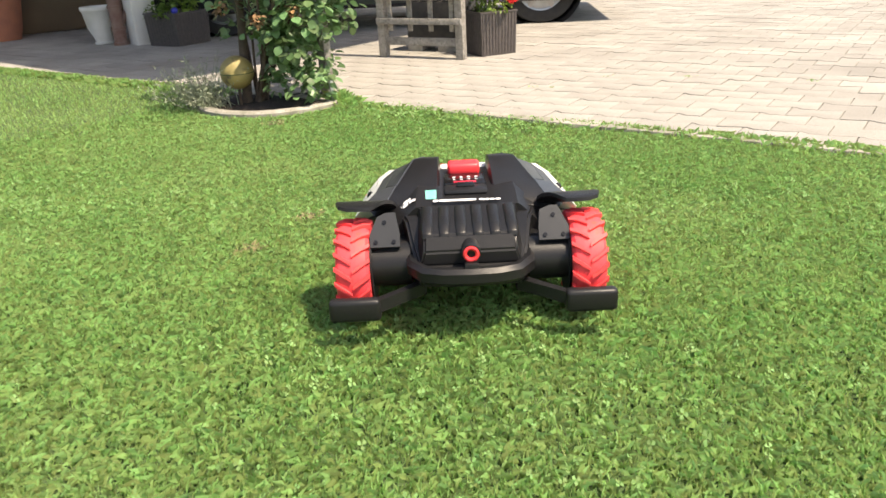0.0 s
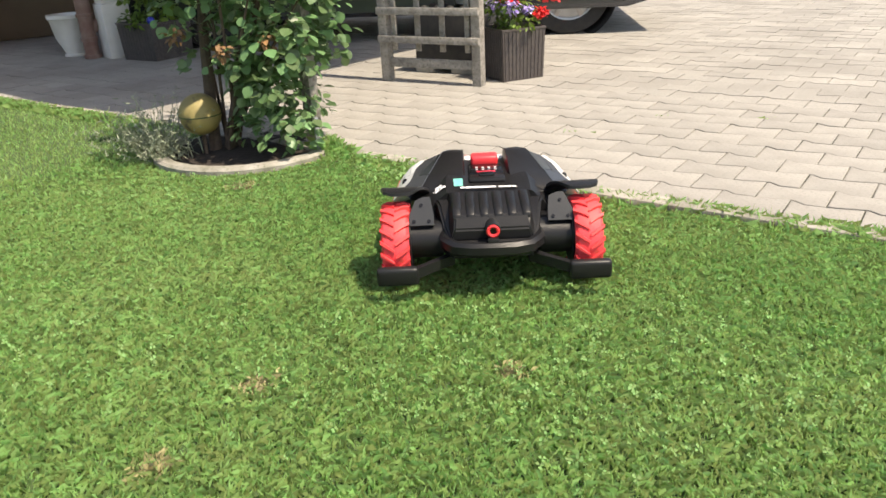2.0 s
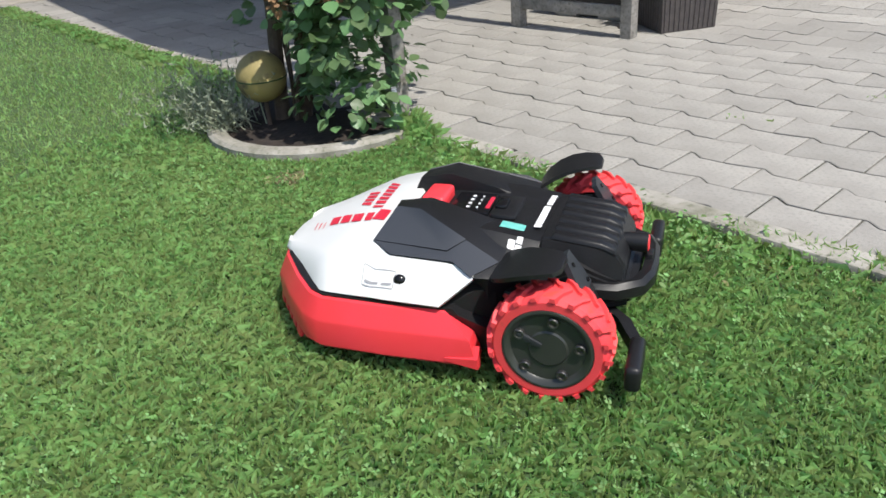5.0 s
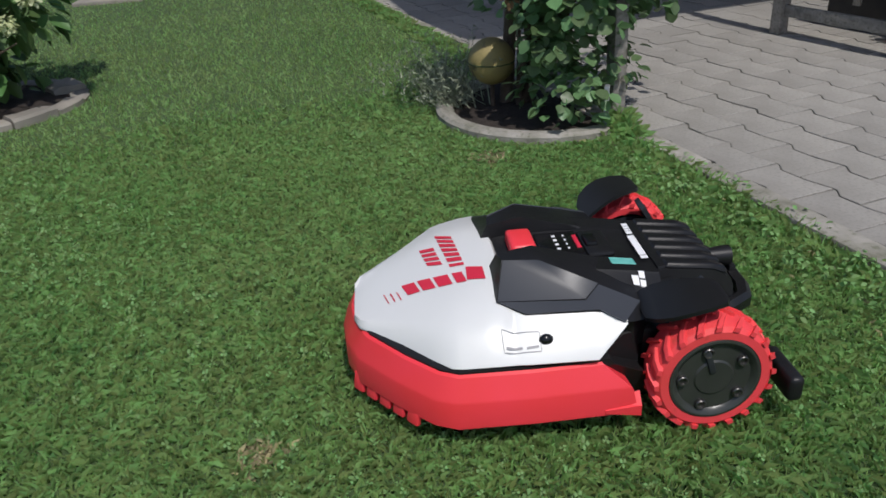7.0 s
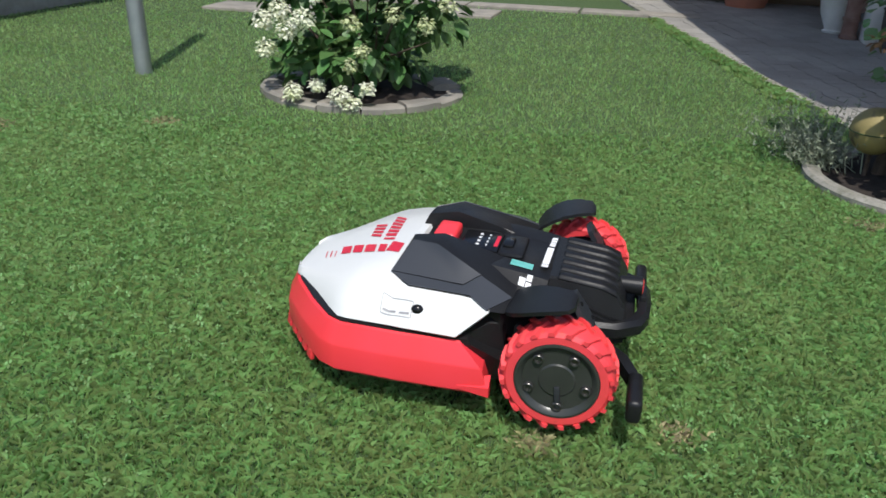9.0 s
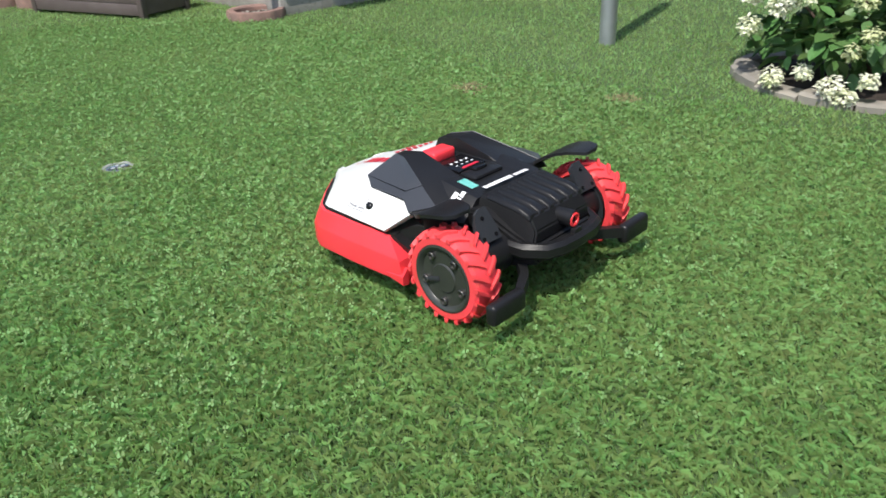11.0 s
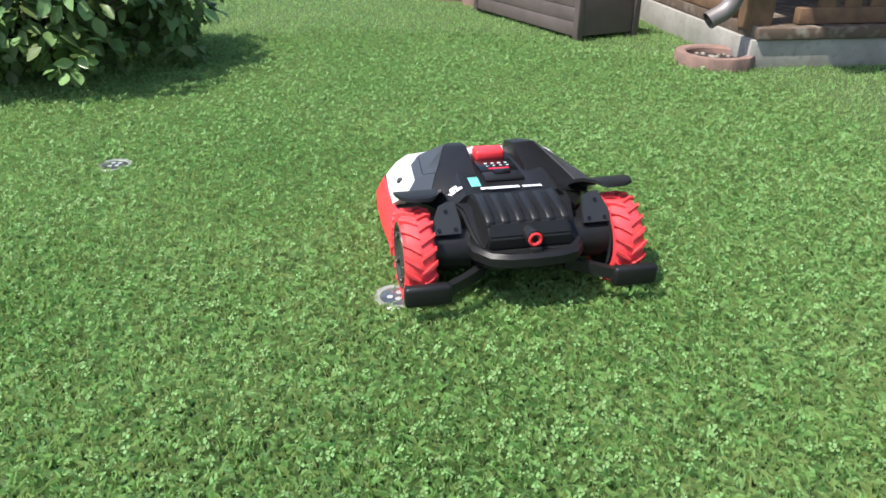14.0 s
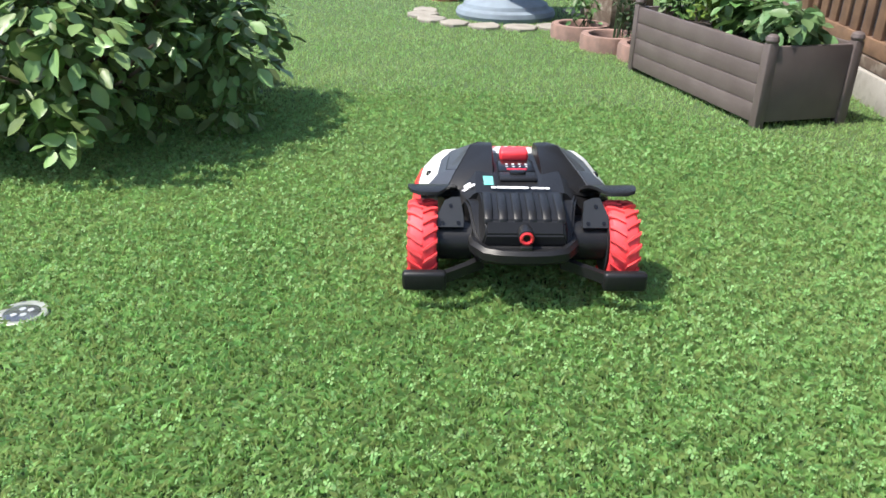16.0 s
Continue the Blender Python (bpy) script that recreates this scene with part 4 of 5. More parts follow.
def bed_ring(name, cx, cy, rx, ry, mat, label, rough, height, arc=(0, 360), pieces=1, width=0.05):
    """A soil bed with a rim of concrete or stones."""
    rng = random.Random(sum(map(ord, name)))
    bm = bmesh.new()
    ring = [(cx + rx * math.cos(radians(a)), cy + ry * math.sin(radians(a))) for a in range(0, 360, 12)]
    rows = [[(x, y, -0.03) for x, y in ring]]
    for k, z in ((0.97, 0.004), (0.7, 0.010), (0.35, 0.02), (0.08, 0.022)):
        rows.append([(cx + (x - cx) * k, cy + (y - cy) * k, z + rng.uniform(-0.005, 0.005)) for x, y in ring])
    loft(bm, rows)
    bed = solid(name, bm, SOIL, label, "flower bed")
    span = (arc[1] - arc[0]) / pieces
    for k in range(pieces):
        a0, a1 = arc[0] + k * span, arc[0] + (k + 1) * span - (1.0 if pieces > 1 else 0)
        n = max(3, int((a1 - a0) / 5))
        bm = bmesh.new()
        loops = []
        w = width * rng.uniform(1 - rough, 1 + rough)
        h = height * rng.uniform(1 - rough, 1 + rough)
        for i in range(n + 1):
            a = radians(a0 + (a1 - a0) * i / n)
            j = rng.uniform(-0.12, 0.12) * rough * w
            ca, sa = math.cos(a), math.sin(a)
            pts = []
            for rr, z in ((0.004, -0.04), (0.004, h * 0.75), (-0.008, h), (-w * 0.8, h * 0.97), (-w, h * 0.7), (-w, -0.04)):
                zz = z + (rng.uniform(-0.12, 0.12) * rough * h if z > 0 else 0)
                pts.append((cx + (rx + rr + j) * ca, cy + (ry + rr + j) * sa, zz))
            loops.append(pts)
        loft(bm, loops)
        part("rim_stone", bm, mat, bed, "weathered rim stone" if pieces > 1 else "curved concrete rim")
    return bed


# ---- plants ----
def leaf_cloud(name, rng, centres, mat, parent, size, count, fold=0.25, droop=0.5, shape="oval", label=""):
    """Leaves round a set of clump centres (x, y, z, spread); each leaf two folded halves of three triangles."""
    cs = np.array(centres)
    pick = rng.integers(0, len(cs), count)
    d = rng.normal(0, 1, (count, 3))
    d /= np.linalg.norm(d, axis=1)[:, None]
    rad = rng.uniform(0.55, 1.05, count)[:, None]
    p = cs[pick, :3] + d * rad * cs[pick, 3:4]
    p[:, 2] = np.maximum(p[:, 2], 0.02)
    nrm = d * 0.6 + np.array([0, 0, 0.75]) + rng.normal(0, 0.35, (count, 3))
    nrm /= np.linalg.norm(nrm, axis=1)[:, None]
    ax = d * np.array([1, 1, 0.3]) - np.array([0, 0, droop]) + rng.normal(0, 0.45, (count, 3))
    ax -= nrm * (ax * nrm).sum(1)[:, None]
    ax /= np.linalg.norm(ax, axis=1)[:, None] + 1e-9
    sd = np.cross(nrm, ax)
    s = size * rng.uniform(0.6, 1.25, count)[:, None]
    wide = {"oval": 0.30, "round": 0.46}.get(shape, 0.42)
    up = nrm * fold * 0.35

    def at(along, across, lift):
        return p + s * (ax * along + sd * across * wide + up * lift)
    half = ((0.14, 0.52, 0.5), (0.36, 0.96, 0.9), (0.62, 0.90, 0.8), (0.85, 0.48, 0.2))
    rim = [(0, 0, 0)] + [(a, -b, c) for a, b, c in half] + [(1.0, 0, -0.6)] + [(a, b, c) for a, b, c in reversed(half)]
    co = np.stack([at(*r) for r in rim] + [at(0.5, 0, 0)], 1).reshape(-1, 3)
    k = np.arange(count)[:, None] * 11
    tris = np.concatenate([k + [i, 10, (i + 1) % 10] for i in range(10)], 0)
    ob = new(name, raw_mesh(name, co, tris, mat))
    ob.parent = parent
    return tagged(ob, label, kind="stuff")


def stems(bm, rng, base, tips, r=0.006):
    for t in tips:
        a, b = Vector(base) + Vector((rng.uniform(-0.03, 0.03), rng.uniform(-0.03, 0.03), 0)), Vector(t)
        mid = a.lerp(b, 0.5) + Vector((rng.uniform(-0.04, 0.04), rng.uniform(-0.04, 0.04), 0.05))
        rod(bm, a, mid, r, r * 0.75, 6)
        rod(bm, mid, b, r * 0.75, r * 0.4, 6)


def clumps(rng, n, c, r, zs, spread):
    out = []
    for _ in range(n):
        a, k = rng.uniform(0, 2 * math.pi), math.sqrt(rng.uniform(0, 1))
        out.append((c[0] + r[0] * k * math.cos(a), c[1] + r[1] * k * math.sin(a), rng.uniform(*zs), rng.uniform(*spread)))
    return out


def build_rose():
    rng, nr = random.Random(21), np.random.default_rng(21)
    rose = holder("rose_bush", pose(0, 0, 0), "green climbing rose bush with a few withered blooms", "rose bush")
    bm = bmesh.new()
    tips = [(1.95 + rng.uniform(-0.3, 0.3), 3.45 + rng.uniform(-0.3, 0.3), rng.uniform(0.4, 1.2)) for _ in range(16)]
    stems(bm, rng, (1.80, 3.56, 0.01), tips, 0.008)
    rod(bm, (1.74, 3.60, 0.0), (1.78, 3.62, 0.5), 0.026, 0.02, 10)
    rod(bm, (1.78, 3.62, 0.5), (1.86, 3.62, 1.2), 0.02, 0.012, 8)
    part("stem", bm, BARK, rose)
    lower = clumps(rng, 26, (1.93, 3.34), (0.19, 0.15), (0.13, 0.42), (0.05, 0.10))
    upper = clumps(rng, 52, (1.95, 3.48), (0.35, 0.34), (0.40, 0.85), (0.06, 0.13))
    top = clumps(rng, 34, (1.97, 3.48), (0.42, 0.4), (0.8, 1.2), (0.08, 0.15))
    leaf_cloud("foliage", nr, lower + upper + top, LEAF_ROSE, rose, 0.043, 3500, shape="round", droop=0.35, label="glossy green rose leaves")
    leaf_cloud("withered_bloom", nr, [(1.84, 3.22, 0.47, 0.035), (1.72, 3.34, 0.44, 0.025), (1.62, 3.50, 0.50, 0.03)], LEAF_BROWN, rose, 0.03, 90, label="withered brown blooms")


def build_hydrangea():
    rng, nr = random.Random(31), np.random.default_rng(31)
    hyd = holder("hydrangea", pose(0, 0, 0), "hydrangea bush with creamy white flower heads", "hydrangea")
    bm = bmesh.new()
    stems(bm, rng, (-0.45, 4.22, 0.01), [(-0.45 + rng.uniform(-0.4, 0.4), 4.2 + rng.uniform(-0.35, 0.35), rng.uniform(0.3, 0.8)) for _ in range(14)], 0.007)
    tagged(part("stem", bm, BARK, hyd), kind="stuff")
    low = clumps(rng, 26, (-0.52, 4.13), (0.36, 0.25), (0.10, 0.35), (0.06, 0.11))
    hi = clumps(rng, 60, (-0.45, 4.2), (0.46, 0.42), (0.35, 1.0), (0.08, 0.15))
    leaf_cloud("foliage", nr, low + hi, LEAF_HYD, hyd, 0.085, 2000, droop=0.7, label="broad dark green leaves")
    heads = ((-0.65, 3.78, 0.075, 0.042), (-0.42, 3.77, 0.075, 0.046), (-0.54, 3.80, 0.11, 0.03), (-0.30, 3.80, 0.11, 0.03), (-0.36, 3.77, 0.045, 0.03), (-0.82, 3.86, 0.37, 0.042), (-0.80, 3.84, 0.25, 0.04), (-0.66, 3.78, 0.35, 0.042),
             (-0.57, 3.76, 0.40, 0.046), (-0.70, 3.80, 0.43, 0.044), (-0.36, 3.76, 0.39, 0.045), (-0.05, 3.84, 0.39, 0.045), (-0.32, 3.78, 0.275, 0.038), (-0.38, 3.78, 0.205, 0.036), (-0.18, 3.79, 0.43, 0.045), (0.03, 3.90, 0.47, 0.045),
             (-0.50, 3.76, 0.52, 0.045), (-0.85, 3.95, 0.52, 0.045), (-0.25, 3.76, 0.55, 0.045), (0.05, 4.0, 0.58, 0.045), (-0.65, 3.80, 0.60, 0.045))
    for x, y, z, r in heads:
        young = x > -0.40 and z > 0.15
        leaf_cloud("flower_head", nr, [(x, y + 0.03 * young, z, r * (0.8 if young else 1))], PETAL_GREEN if young else PETAL_WHITE, hyd, 0.02, 110 if young else 200, fold=0.1, droop=0.0,
                   label="greenish young flower head" if young else "creamy white flower head")


def build_big_bush():
    rng, nr = random.Random(41), np.random.default_rng(41)
    bush = holder("shrub", pose(0, 0, 0), "large round shrub with oval green leaves over the lawn", "shrub")
    bm = bmesh.new()
    c = (-4.28, 0.25)
    tips = [(c[0] + 0.85 * math.cos(a) * k, c[1] + 0.85 * math.sin(a) * k, rng.uniform(0.2, 0.9)) for a, k in [(rng.uniform(0, 6.28), rng.uniform(0.5, 1)) for _ in range(34)]]
    stems(bm, rng, (*c, 0.0), tips, 0.012)
    part("branch", bm, BARK, bush, "thin brown branches")
    cl = []
    for _ in range(215):
        a, k = rng.uniform(0, 2 * math.pi), math.sqrt(rng.uniform(0.15, 1.0))
        z = rng.uniform(0.08, 0.92)
        rr = 0.80 * (1.0 - 0.5 * (z / 0.92) ** 2) * (0.95 + 0.05 * min(1, z / 0.3))
        cl.append((c[0] + rr * k * math.cos(a), c[1] + rr * k * math.sin(a), z + 0.06 * math.sin(3 * a), rng.uniform(0.06, 0.13)))
    leaf_cloud("foliage", nr, cl, LEAF_BUSH, bush, 0.074, 8600, droop=0.6, label="oval leathery green leaves")


def build_lavender():
    nr = np.random.default_rng(51)
    lav = holder("lavender", pose(0, 0, 0), "wispy silver-grey lavender in the rose bed", "lavender")
    n = 230
    a, k = nr.uniform(0, 2 * np.pi, n), nr.uniform(0.1, 1.0, n)
    bx, by = 1.55 + nr.normal(0, 0.04, n), 3.66 + nr.normal(0, 0.06, n)
    ln = nr.uniform(0.10, 0.32, n) * (1 - 0.3 * np.sin(a) ** 2)
    lean = k * 1.0
    dx, dy, dz = np.cos(a) * lean * ln, np.sin(a) * lean * ln, np.sqrt(np.maximum(0.12, 1 - 0.75 * lean ** 2)) * ln * 0.9
    dx -= 0.07
    dy -= 0.02
    cos, tris = [], []
    base, tip = np.stack([bx, by, np.full(n, 0.015)], 1), np.stack([bx + dx, by + dy, 0.02 + dz], 1)
    w = 0.0028
    side = np.stack([-np.sin(a + 1.0) * w, np.cos(a + 1.0) * w, np.zeros(n)], 1)
    ob = new("flower_stem", raw_mesh("flower_stem", np.stack([base - side, base + side, tip], 1).reshape(-1, 3), np.arange(n)[:, None] * 3 + [0, 1, 2], LAVENDER))
    ob.parent = lav
    tagged(ob, "thin silver-grey stems", kind="stuff")
    m = 1900
    pick, s = nr.integers(0, n, m), nr.uniform(0.25, 1.0, m)
    p = base[pick] + (tip - base)[pick] * s[:, None]
    d = nr.normal(0, 1, (m, 3)) + np.array([0, 0, 0.6])
    d = d / np.linalg.norm(d, axis=1)[:, None] * nr.uniform(0.012, 0.030, m)[:, None]
    q = np.cross(d, nr.normal(0, 1, (m, 3)))
    q = q / (np.linalg.norm(q, axis=1)[:, None] + 1e-9) * 0.0030
    cos.append(np.stack([p - q, p + q, p + d], 1).reshape(-1, 3))
    tris.append(np.arange(m)[:, None] * 3 + [0, 1, 2])
    ob = new("foliage", raw_mesh("foliage", np.concatenate(cos), np.concatenate(tris), LAVENDER))
    ob.parent = lav
    tagged(ob, kind="stuff")


def small_plant(name, c, r, z, mat, size, count, label, category, seed, shape="oval", droop=0.3):
    rng, nr = random.Random(seed), np.random.default_rng(seed)
    pl = holder(name, pose(0, 0, 0), label, category)
    bm = bmesh.new()
    stems(bm, rng, (c[0], c[1], z[0]), [(c[0] + rng.uniform(-r[0], r[0]) * 0.7, c[1] + rng.uniform(-r[1], r[1]) * 0.7, rng.uniform(*z)) for _ in range(7)], 0.004)
    part("stem", bm, LEAF_DARK, pl)
    leaf_cloud("foliage", nr, clumps(rng, 24, c, r, (z[0] + 0.03, z[1]), (0.03, 0.07)), mat, pl, size, count, shape=shape, droop=droop)
    return pl


def blossom(parent, name, c, r, mat, seed, count=70):
    nr = np.random.default_rng(seed)
    leaf_cloud(name, nr, [(*c, r)], mat, parent, r * 0.8, count, fold=0.1, droop=0.0)


# ---- things round the rose bed ----
def build_bed_things():
    stake = holder("garden_sphere", pose(1.685, 3.56, 0), "ochre glazed ceramic ball on a stake", "garden ornament")
    bm = bmesh.new()
    ball(bm, (0, 0, 0.178), 0.082, sub=4)
    part("sphere", bm, BALL, stake)
    bm = bmesh.new()
    lathe(bm, ((0.0825, 0.176), (0.084, 0.178), (0.0825, 0.180)), seg=32)
    part("seam", bm, LEAF_DARK, stake)
    bm = bmesh.new()
    rod(bm, (0, 0, 0), (0, 0, 0.11), 0.008)
    part("stake", bm, BARK, stake)
    bm = bmesh.new()
    box(bm, (0, 0, 0.075), (0.016, 0.03, 0.17), 0.002)
    solid("metal_stake", bm, STEEL, "short galvanised steel strip at the bed's edge", "stake", m=pose(2.0, 3.205, 0, 0, 0, -20))
    bm = bmesh.new()
    box(bm, (0, 0, 0.5), (0.05, 0.05, 1.02), 0.004)
    solid("wooden_post", bm, WOOD_GREY, "weathered square wooden post behind the rose", "post", m=pose(2.075, 3.36, 0, 0, 0, 16))


# ---- trellis, pots, car, house ----
def build_trellis():
    a, b = Vector((3.075, 4.23)), Vector((3.285, 3.69))
    d = (b - a)
    ang = math.degrees(math.atan2(d.y, d.x))
    w = d.length
    rack = holder("wooden_trellis", pose(a.x, a.y, PAVE_Z, 0, 0, ang), "weathered grey wooden trellis standing on the paving", "trellis")
    for x in (0.0, w):
        bm = bmesh.new()
        box(bm, (x, 0, 0.55), (0.052, 0.056, 1.1), 0.003)
        part("post", bm, WOOD_GREY, rack)
    for z, y in ((0.235, -0.036), (0.385, -0.036), (0.56, -0.036), (0.74, -0.036), (0.92, -0.036), (0.105, 0.0)):
        bm = bmesh.new()
        box(bm, (w / 2, y, z), (w + (0.05 if y else -0.05), 0.018, 0.038 if y else 0.05), 0.002)
        part("rail", bm, WOOD_GREY, rack)
    for k in range(4):
        bm = bmesh.new()
        box(bm, (0.06 + k * (w - 0.12) / 3, 0.0, 0.60), (0.03, 0.016, 0.86), 0.002)
        part("slat", bm, WOOD_GREY, rack)
    # what stands behind it
    crate = holder("bottle_crate", pose(a.x + 0.24, a.y - 0.02, PAVE_Z, 0, 0, ang), "black plastic crate with dark bottles behind the trellis", "crate")
    bm = bmesh.new()
    box(bm, (0.16, 0.14, 0.19), (0.46, 0.22, 0.28), 0.01)
    part("crate_body", bm, BLACKBOX, crate)
    for i in range(5):
        for j in range(2):
            bm = bmesh.new()
            ball(bm, (-0.01 + i * 0.085, 0.06 + j * 0.1, 0.35), 0.032, sub=2)
            part("bottle_neck", bm, BLACKBOX, crate)
    for x, ww in ((-0.02, 0.12), (0.26, 0.2)):
        bm = bmesh.new()
        box(bm, (x, 0.14, 0.025), (ww, 0.2, 0.05), 0.005)
        part("foot_block", bm, RENDERED, crate, "light concrete block")
    box_ = holder("zinc_tub", pose(a.x + 0.30, a.y - 0.06, PAVE_Z, 0, 0, ang), "grey zinc tub behind the trellis", "tub")
    bm = bmesh.new()
    lathe(bm, ((0.12, 0.385), (0.15, 0.64), (0.153, 0.645), (0.14, 0.64), (0.1, 0.4)), (0.2, 0.16, 0), 24)
    part("tub_body", bm, STEEL, box_)


def build_wicker_pot(name, x, y, s, h, ang, label):
    pot = holder(name, pose(x, y, PAVE_Z, 0, 0, ang), label, "planter")
    bm = bmesh.new()
    t = s * 0.47
    loops = [[(-t, -t, 0), (t, -t, 0), (t, t, 0), (-t, t, 0)]]
    for k, z in ((0.5, h - 0.012), (0.515, h - 0.01), (0.515, h), (0.46, h), (0.45, h - 0.04), (0.05, h - 0.042)):
        e = s * k
        loops.append([(-e, -e, z), (e, -e, z), (e, e, z), (-e, e, z)])
    loft(bm, loops)
    part("body", bm, WICKER, pot)
    n = 11
    for face in range(4):
        bm = bmesh.new()
        for k in range(n):
            o = -0.45 * s + 0.9 * s * k / (n - 1)
            m = Matrix.Rotation(radians(90 * face), 4, "Z")
            a, b = m @ Vector((o * 0.94, -t - 0.001, 0.006)), m @ Vector((o, -s * 0.5 - 0.001, h - 0.014))
            rod(bm, a, b, 0.0032, seg=6)
        part("weave_ribs", bm, WICKER, pot)
    return pot


def build_pots():
    build_wicker_pot("wicker_planter", 3.575, 3.735, 0.265, 0.275, -14, "dark brown square wicker planter with flowers")
    pl = small_plant("geranium", (3.57, 3.73), (0.13, 0.13), (PAVE_Z + 0.24, 0.44), LEAF_LIME, 0.035, 420, "red geraniums and violet bellflowers in the wicker planter", "flowers", 61)
    for k, (dx, dy, z, m, r) in enumerate(((-0.09, -0.10, 0.40, PETAL_VIOLET, 0.035), (0.0, -0.12, 0.385, PETAL_VIOLET, 0.025), (0.09, -0.13, 0.36, PETAL_RED, 0.03), (0.13, -0.11, 0.355, PETAL_RED, 0.025), (0.24, -0.05, 0.46, PETAL_RED, 0.055),
                                           (-0.06, -0.06, 0.47, PETAL_RED, 0.05), (0.07, -0.04, 0.48, PETAL_RED, 0.04), (-0.1, 0.02, 0.42, PETAL_VIOLET, 0.03))):
        blossom(pl, "blossom", (3.57 + dx, 3.73 + dy, z), r, m, 70 + k)
    build_wicker_pot("dark_planter", 2.55, 6.40, 0.36, 0.26, 20, "black square planter with a shrub beside the pillar")
    small_plant("broom_shrub", (2.55, 6.40), (0.2, 0.2), (PAVE_Z + 0.22, 0.75), LEAF_LIME, 0.05, 600, "yellow-green feathery shrub in the black planter", "shrub", 81, droop=-0.4)
    bm = bmesh.new()
    ball(bm, (2.49, 6.27, 0.285), 0.03)
    solid("blue_ball", bm, material("blue_glaze", (0.02, 0.03, 0.3), 0.3, second=(0.03, 0.04, 0.35), scale=9), "small blue glazed ball on the planter", "ornament")
    bm = bmesh.new()
    lathe(bm, ((0.085, 0.0), (0.09, 0.015), (0.075, 0.02), (0.085, 0.05), (0.125, 0.14), (0.145, 0.27), (0.158, 0.285), (0.158, 0.31), (0.145, 0.31), (0.135, 0.28), (0.01, 0.27)), seg=32)
    solid("white_flower_pot", bm, WHITE_POT, "white glazed flower pot on the shaded paving", "flower pot", m=pose(2.16, 7.10, PAVE_Z))
    pipe = holder("brown_pipe", pose(2.20, 6.82, PAVE_Z), "brown clay drain pipe against the white pillar", "downpipe")
    bm = bmesh.new()
    rod(bm, (0, 0, 0), (0, 0, 1.9), 0.052, seg=20)
    part("pipe", bm, RUST_PIPE, pipe)
    for z in (0.015, 0.14, 0.31, 0.46):
        bm = bmesh.new()
        lathe(bm, ((0.053, z - 0.014), (0.061, z - 0.012), (0.061, z + 0.012), (0.053, z + 0.014)), seg=20)
        part("collar", bm, RUST_PIPE, pipe)
    bm = bmesh.new()
    rod(bm, (0.04, 0, 0.2), (0.12, -0.03, 0.29), 0.03, 0.034, 14)
    part("branch_socket", bm, RUST_PIPE, pipe)
    bm = bmesh.new()
    lathe(bm, ((0.17, 0.0), (0.2, 0.1), (0.25, 0.4), (0.275, 0.5), (0.29, 0.5), (0.29, 0.56), (0.25, 0.56), (0.24, 0.5), (0.01, 0.5)), seg=36)
    solid("terracotta_pot", bm, TERRACOTTA, "large terracotta pot on the shaded paving", "flower pot", m=pose(1.62, 8.45, PAVE_Z))


def build_car():
    """Only the lower part of the car ever shows."""
    fa, ra = Vector((2.95, 6.42)), Vector((4.93, 4.53))
    d = ra - fa
    ang = math.degrees(math.atan2(d.y, d.x))
    base = d.length
    car = holder("car", pose(fa.x, fa.y, PAVE_Z, 0, 0, ang), "dark parked car on the paved driveway", "car")
    prof = [(-0.75, 0.42), (-0.7, 0.24), (-0.42, 0.19), (base + 0.42, 0.19), (base + 0.72, 0.27), (base + 0.80, 0.45), (base + 0.78, 0.75), (base + 0.55, 0.95), (base * 0.75, 1.38), (base * 0.3, 1.42), (-0.05, 0.98), (-0.7, 0.78)]
    bm = bmesh.new()
    n = len(prof)
    loops = []
    for y, inset in ((0.03, 0.05), (0.0, 0.0), (1.66, 0.0), (1.63, 0.05)):
        cx, cz = base / 2, 0.7
        loops.append([(cx + (x - cx) * (1 - inset * 0.5), y, cz + (z - cz) * (1 - inset)) for x, z in prof])
    loft(bm, loops)
    part("body", bm, CAR_PAINT, car, angle=30)
    for x in (0.0, base):
        for y, s in ((0.05, -1), (1.61, 1)):
            bm = bmesh.new()
            m = Matrix.Translation((x, y, 0.305)) @ Matrix.Rotation(radians(-90 * s), 4, "X")
            lathe(bm, ((0.2, -0.16), (0.29, -0.16), (0.303, -0.14), (0.305, -0.03), (0.295, 0.0), (0.24, 0.006), (0.205, 0.0), (0.2, -0.03), (0.01, -0.03)), seg=36, m=m)
            w = part("wheel", bm, TYRE, car, "black car tyre")
            bm = bmesh.new()
            lathe(bm, ((0.2, -0.02), (0.203, -0.004), (0.19, -0.006), (0.185, -0.026), (0.01, -0.028)), seg=36, m=m)
            for k in range(6):
                a = 2 * math.pi * k / 6
                box(bm, (0.11, 0, -0.012), (0.17, 0.04, 0.016), 0.004, m @ Matrix.Rotation(a, 4, "Z"))
            lathe(bm, ((0.05, -0.02), (0.05, -0.004), (0.01, 0.0)), seg=16, m=m)
            part("rim", bm, ALLOY, w, "silver alloy rim")
            bm = bmesh.new()
            lathe(bm, ((0.36, -0.2), (0.36, -0.004 - 0.05 * 0), (0.335, 0.002 - 0.04), (0.33, -0.2)), seg=36, m=m)
            part("wheel_arch", bm, BLACKBOX, car)


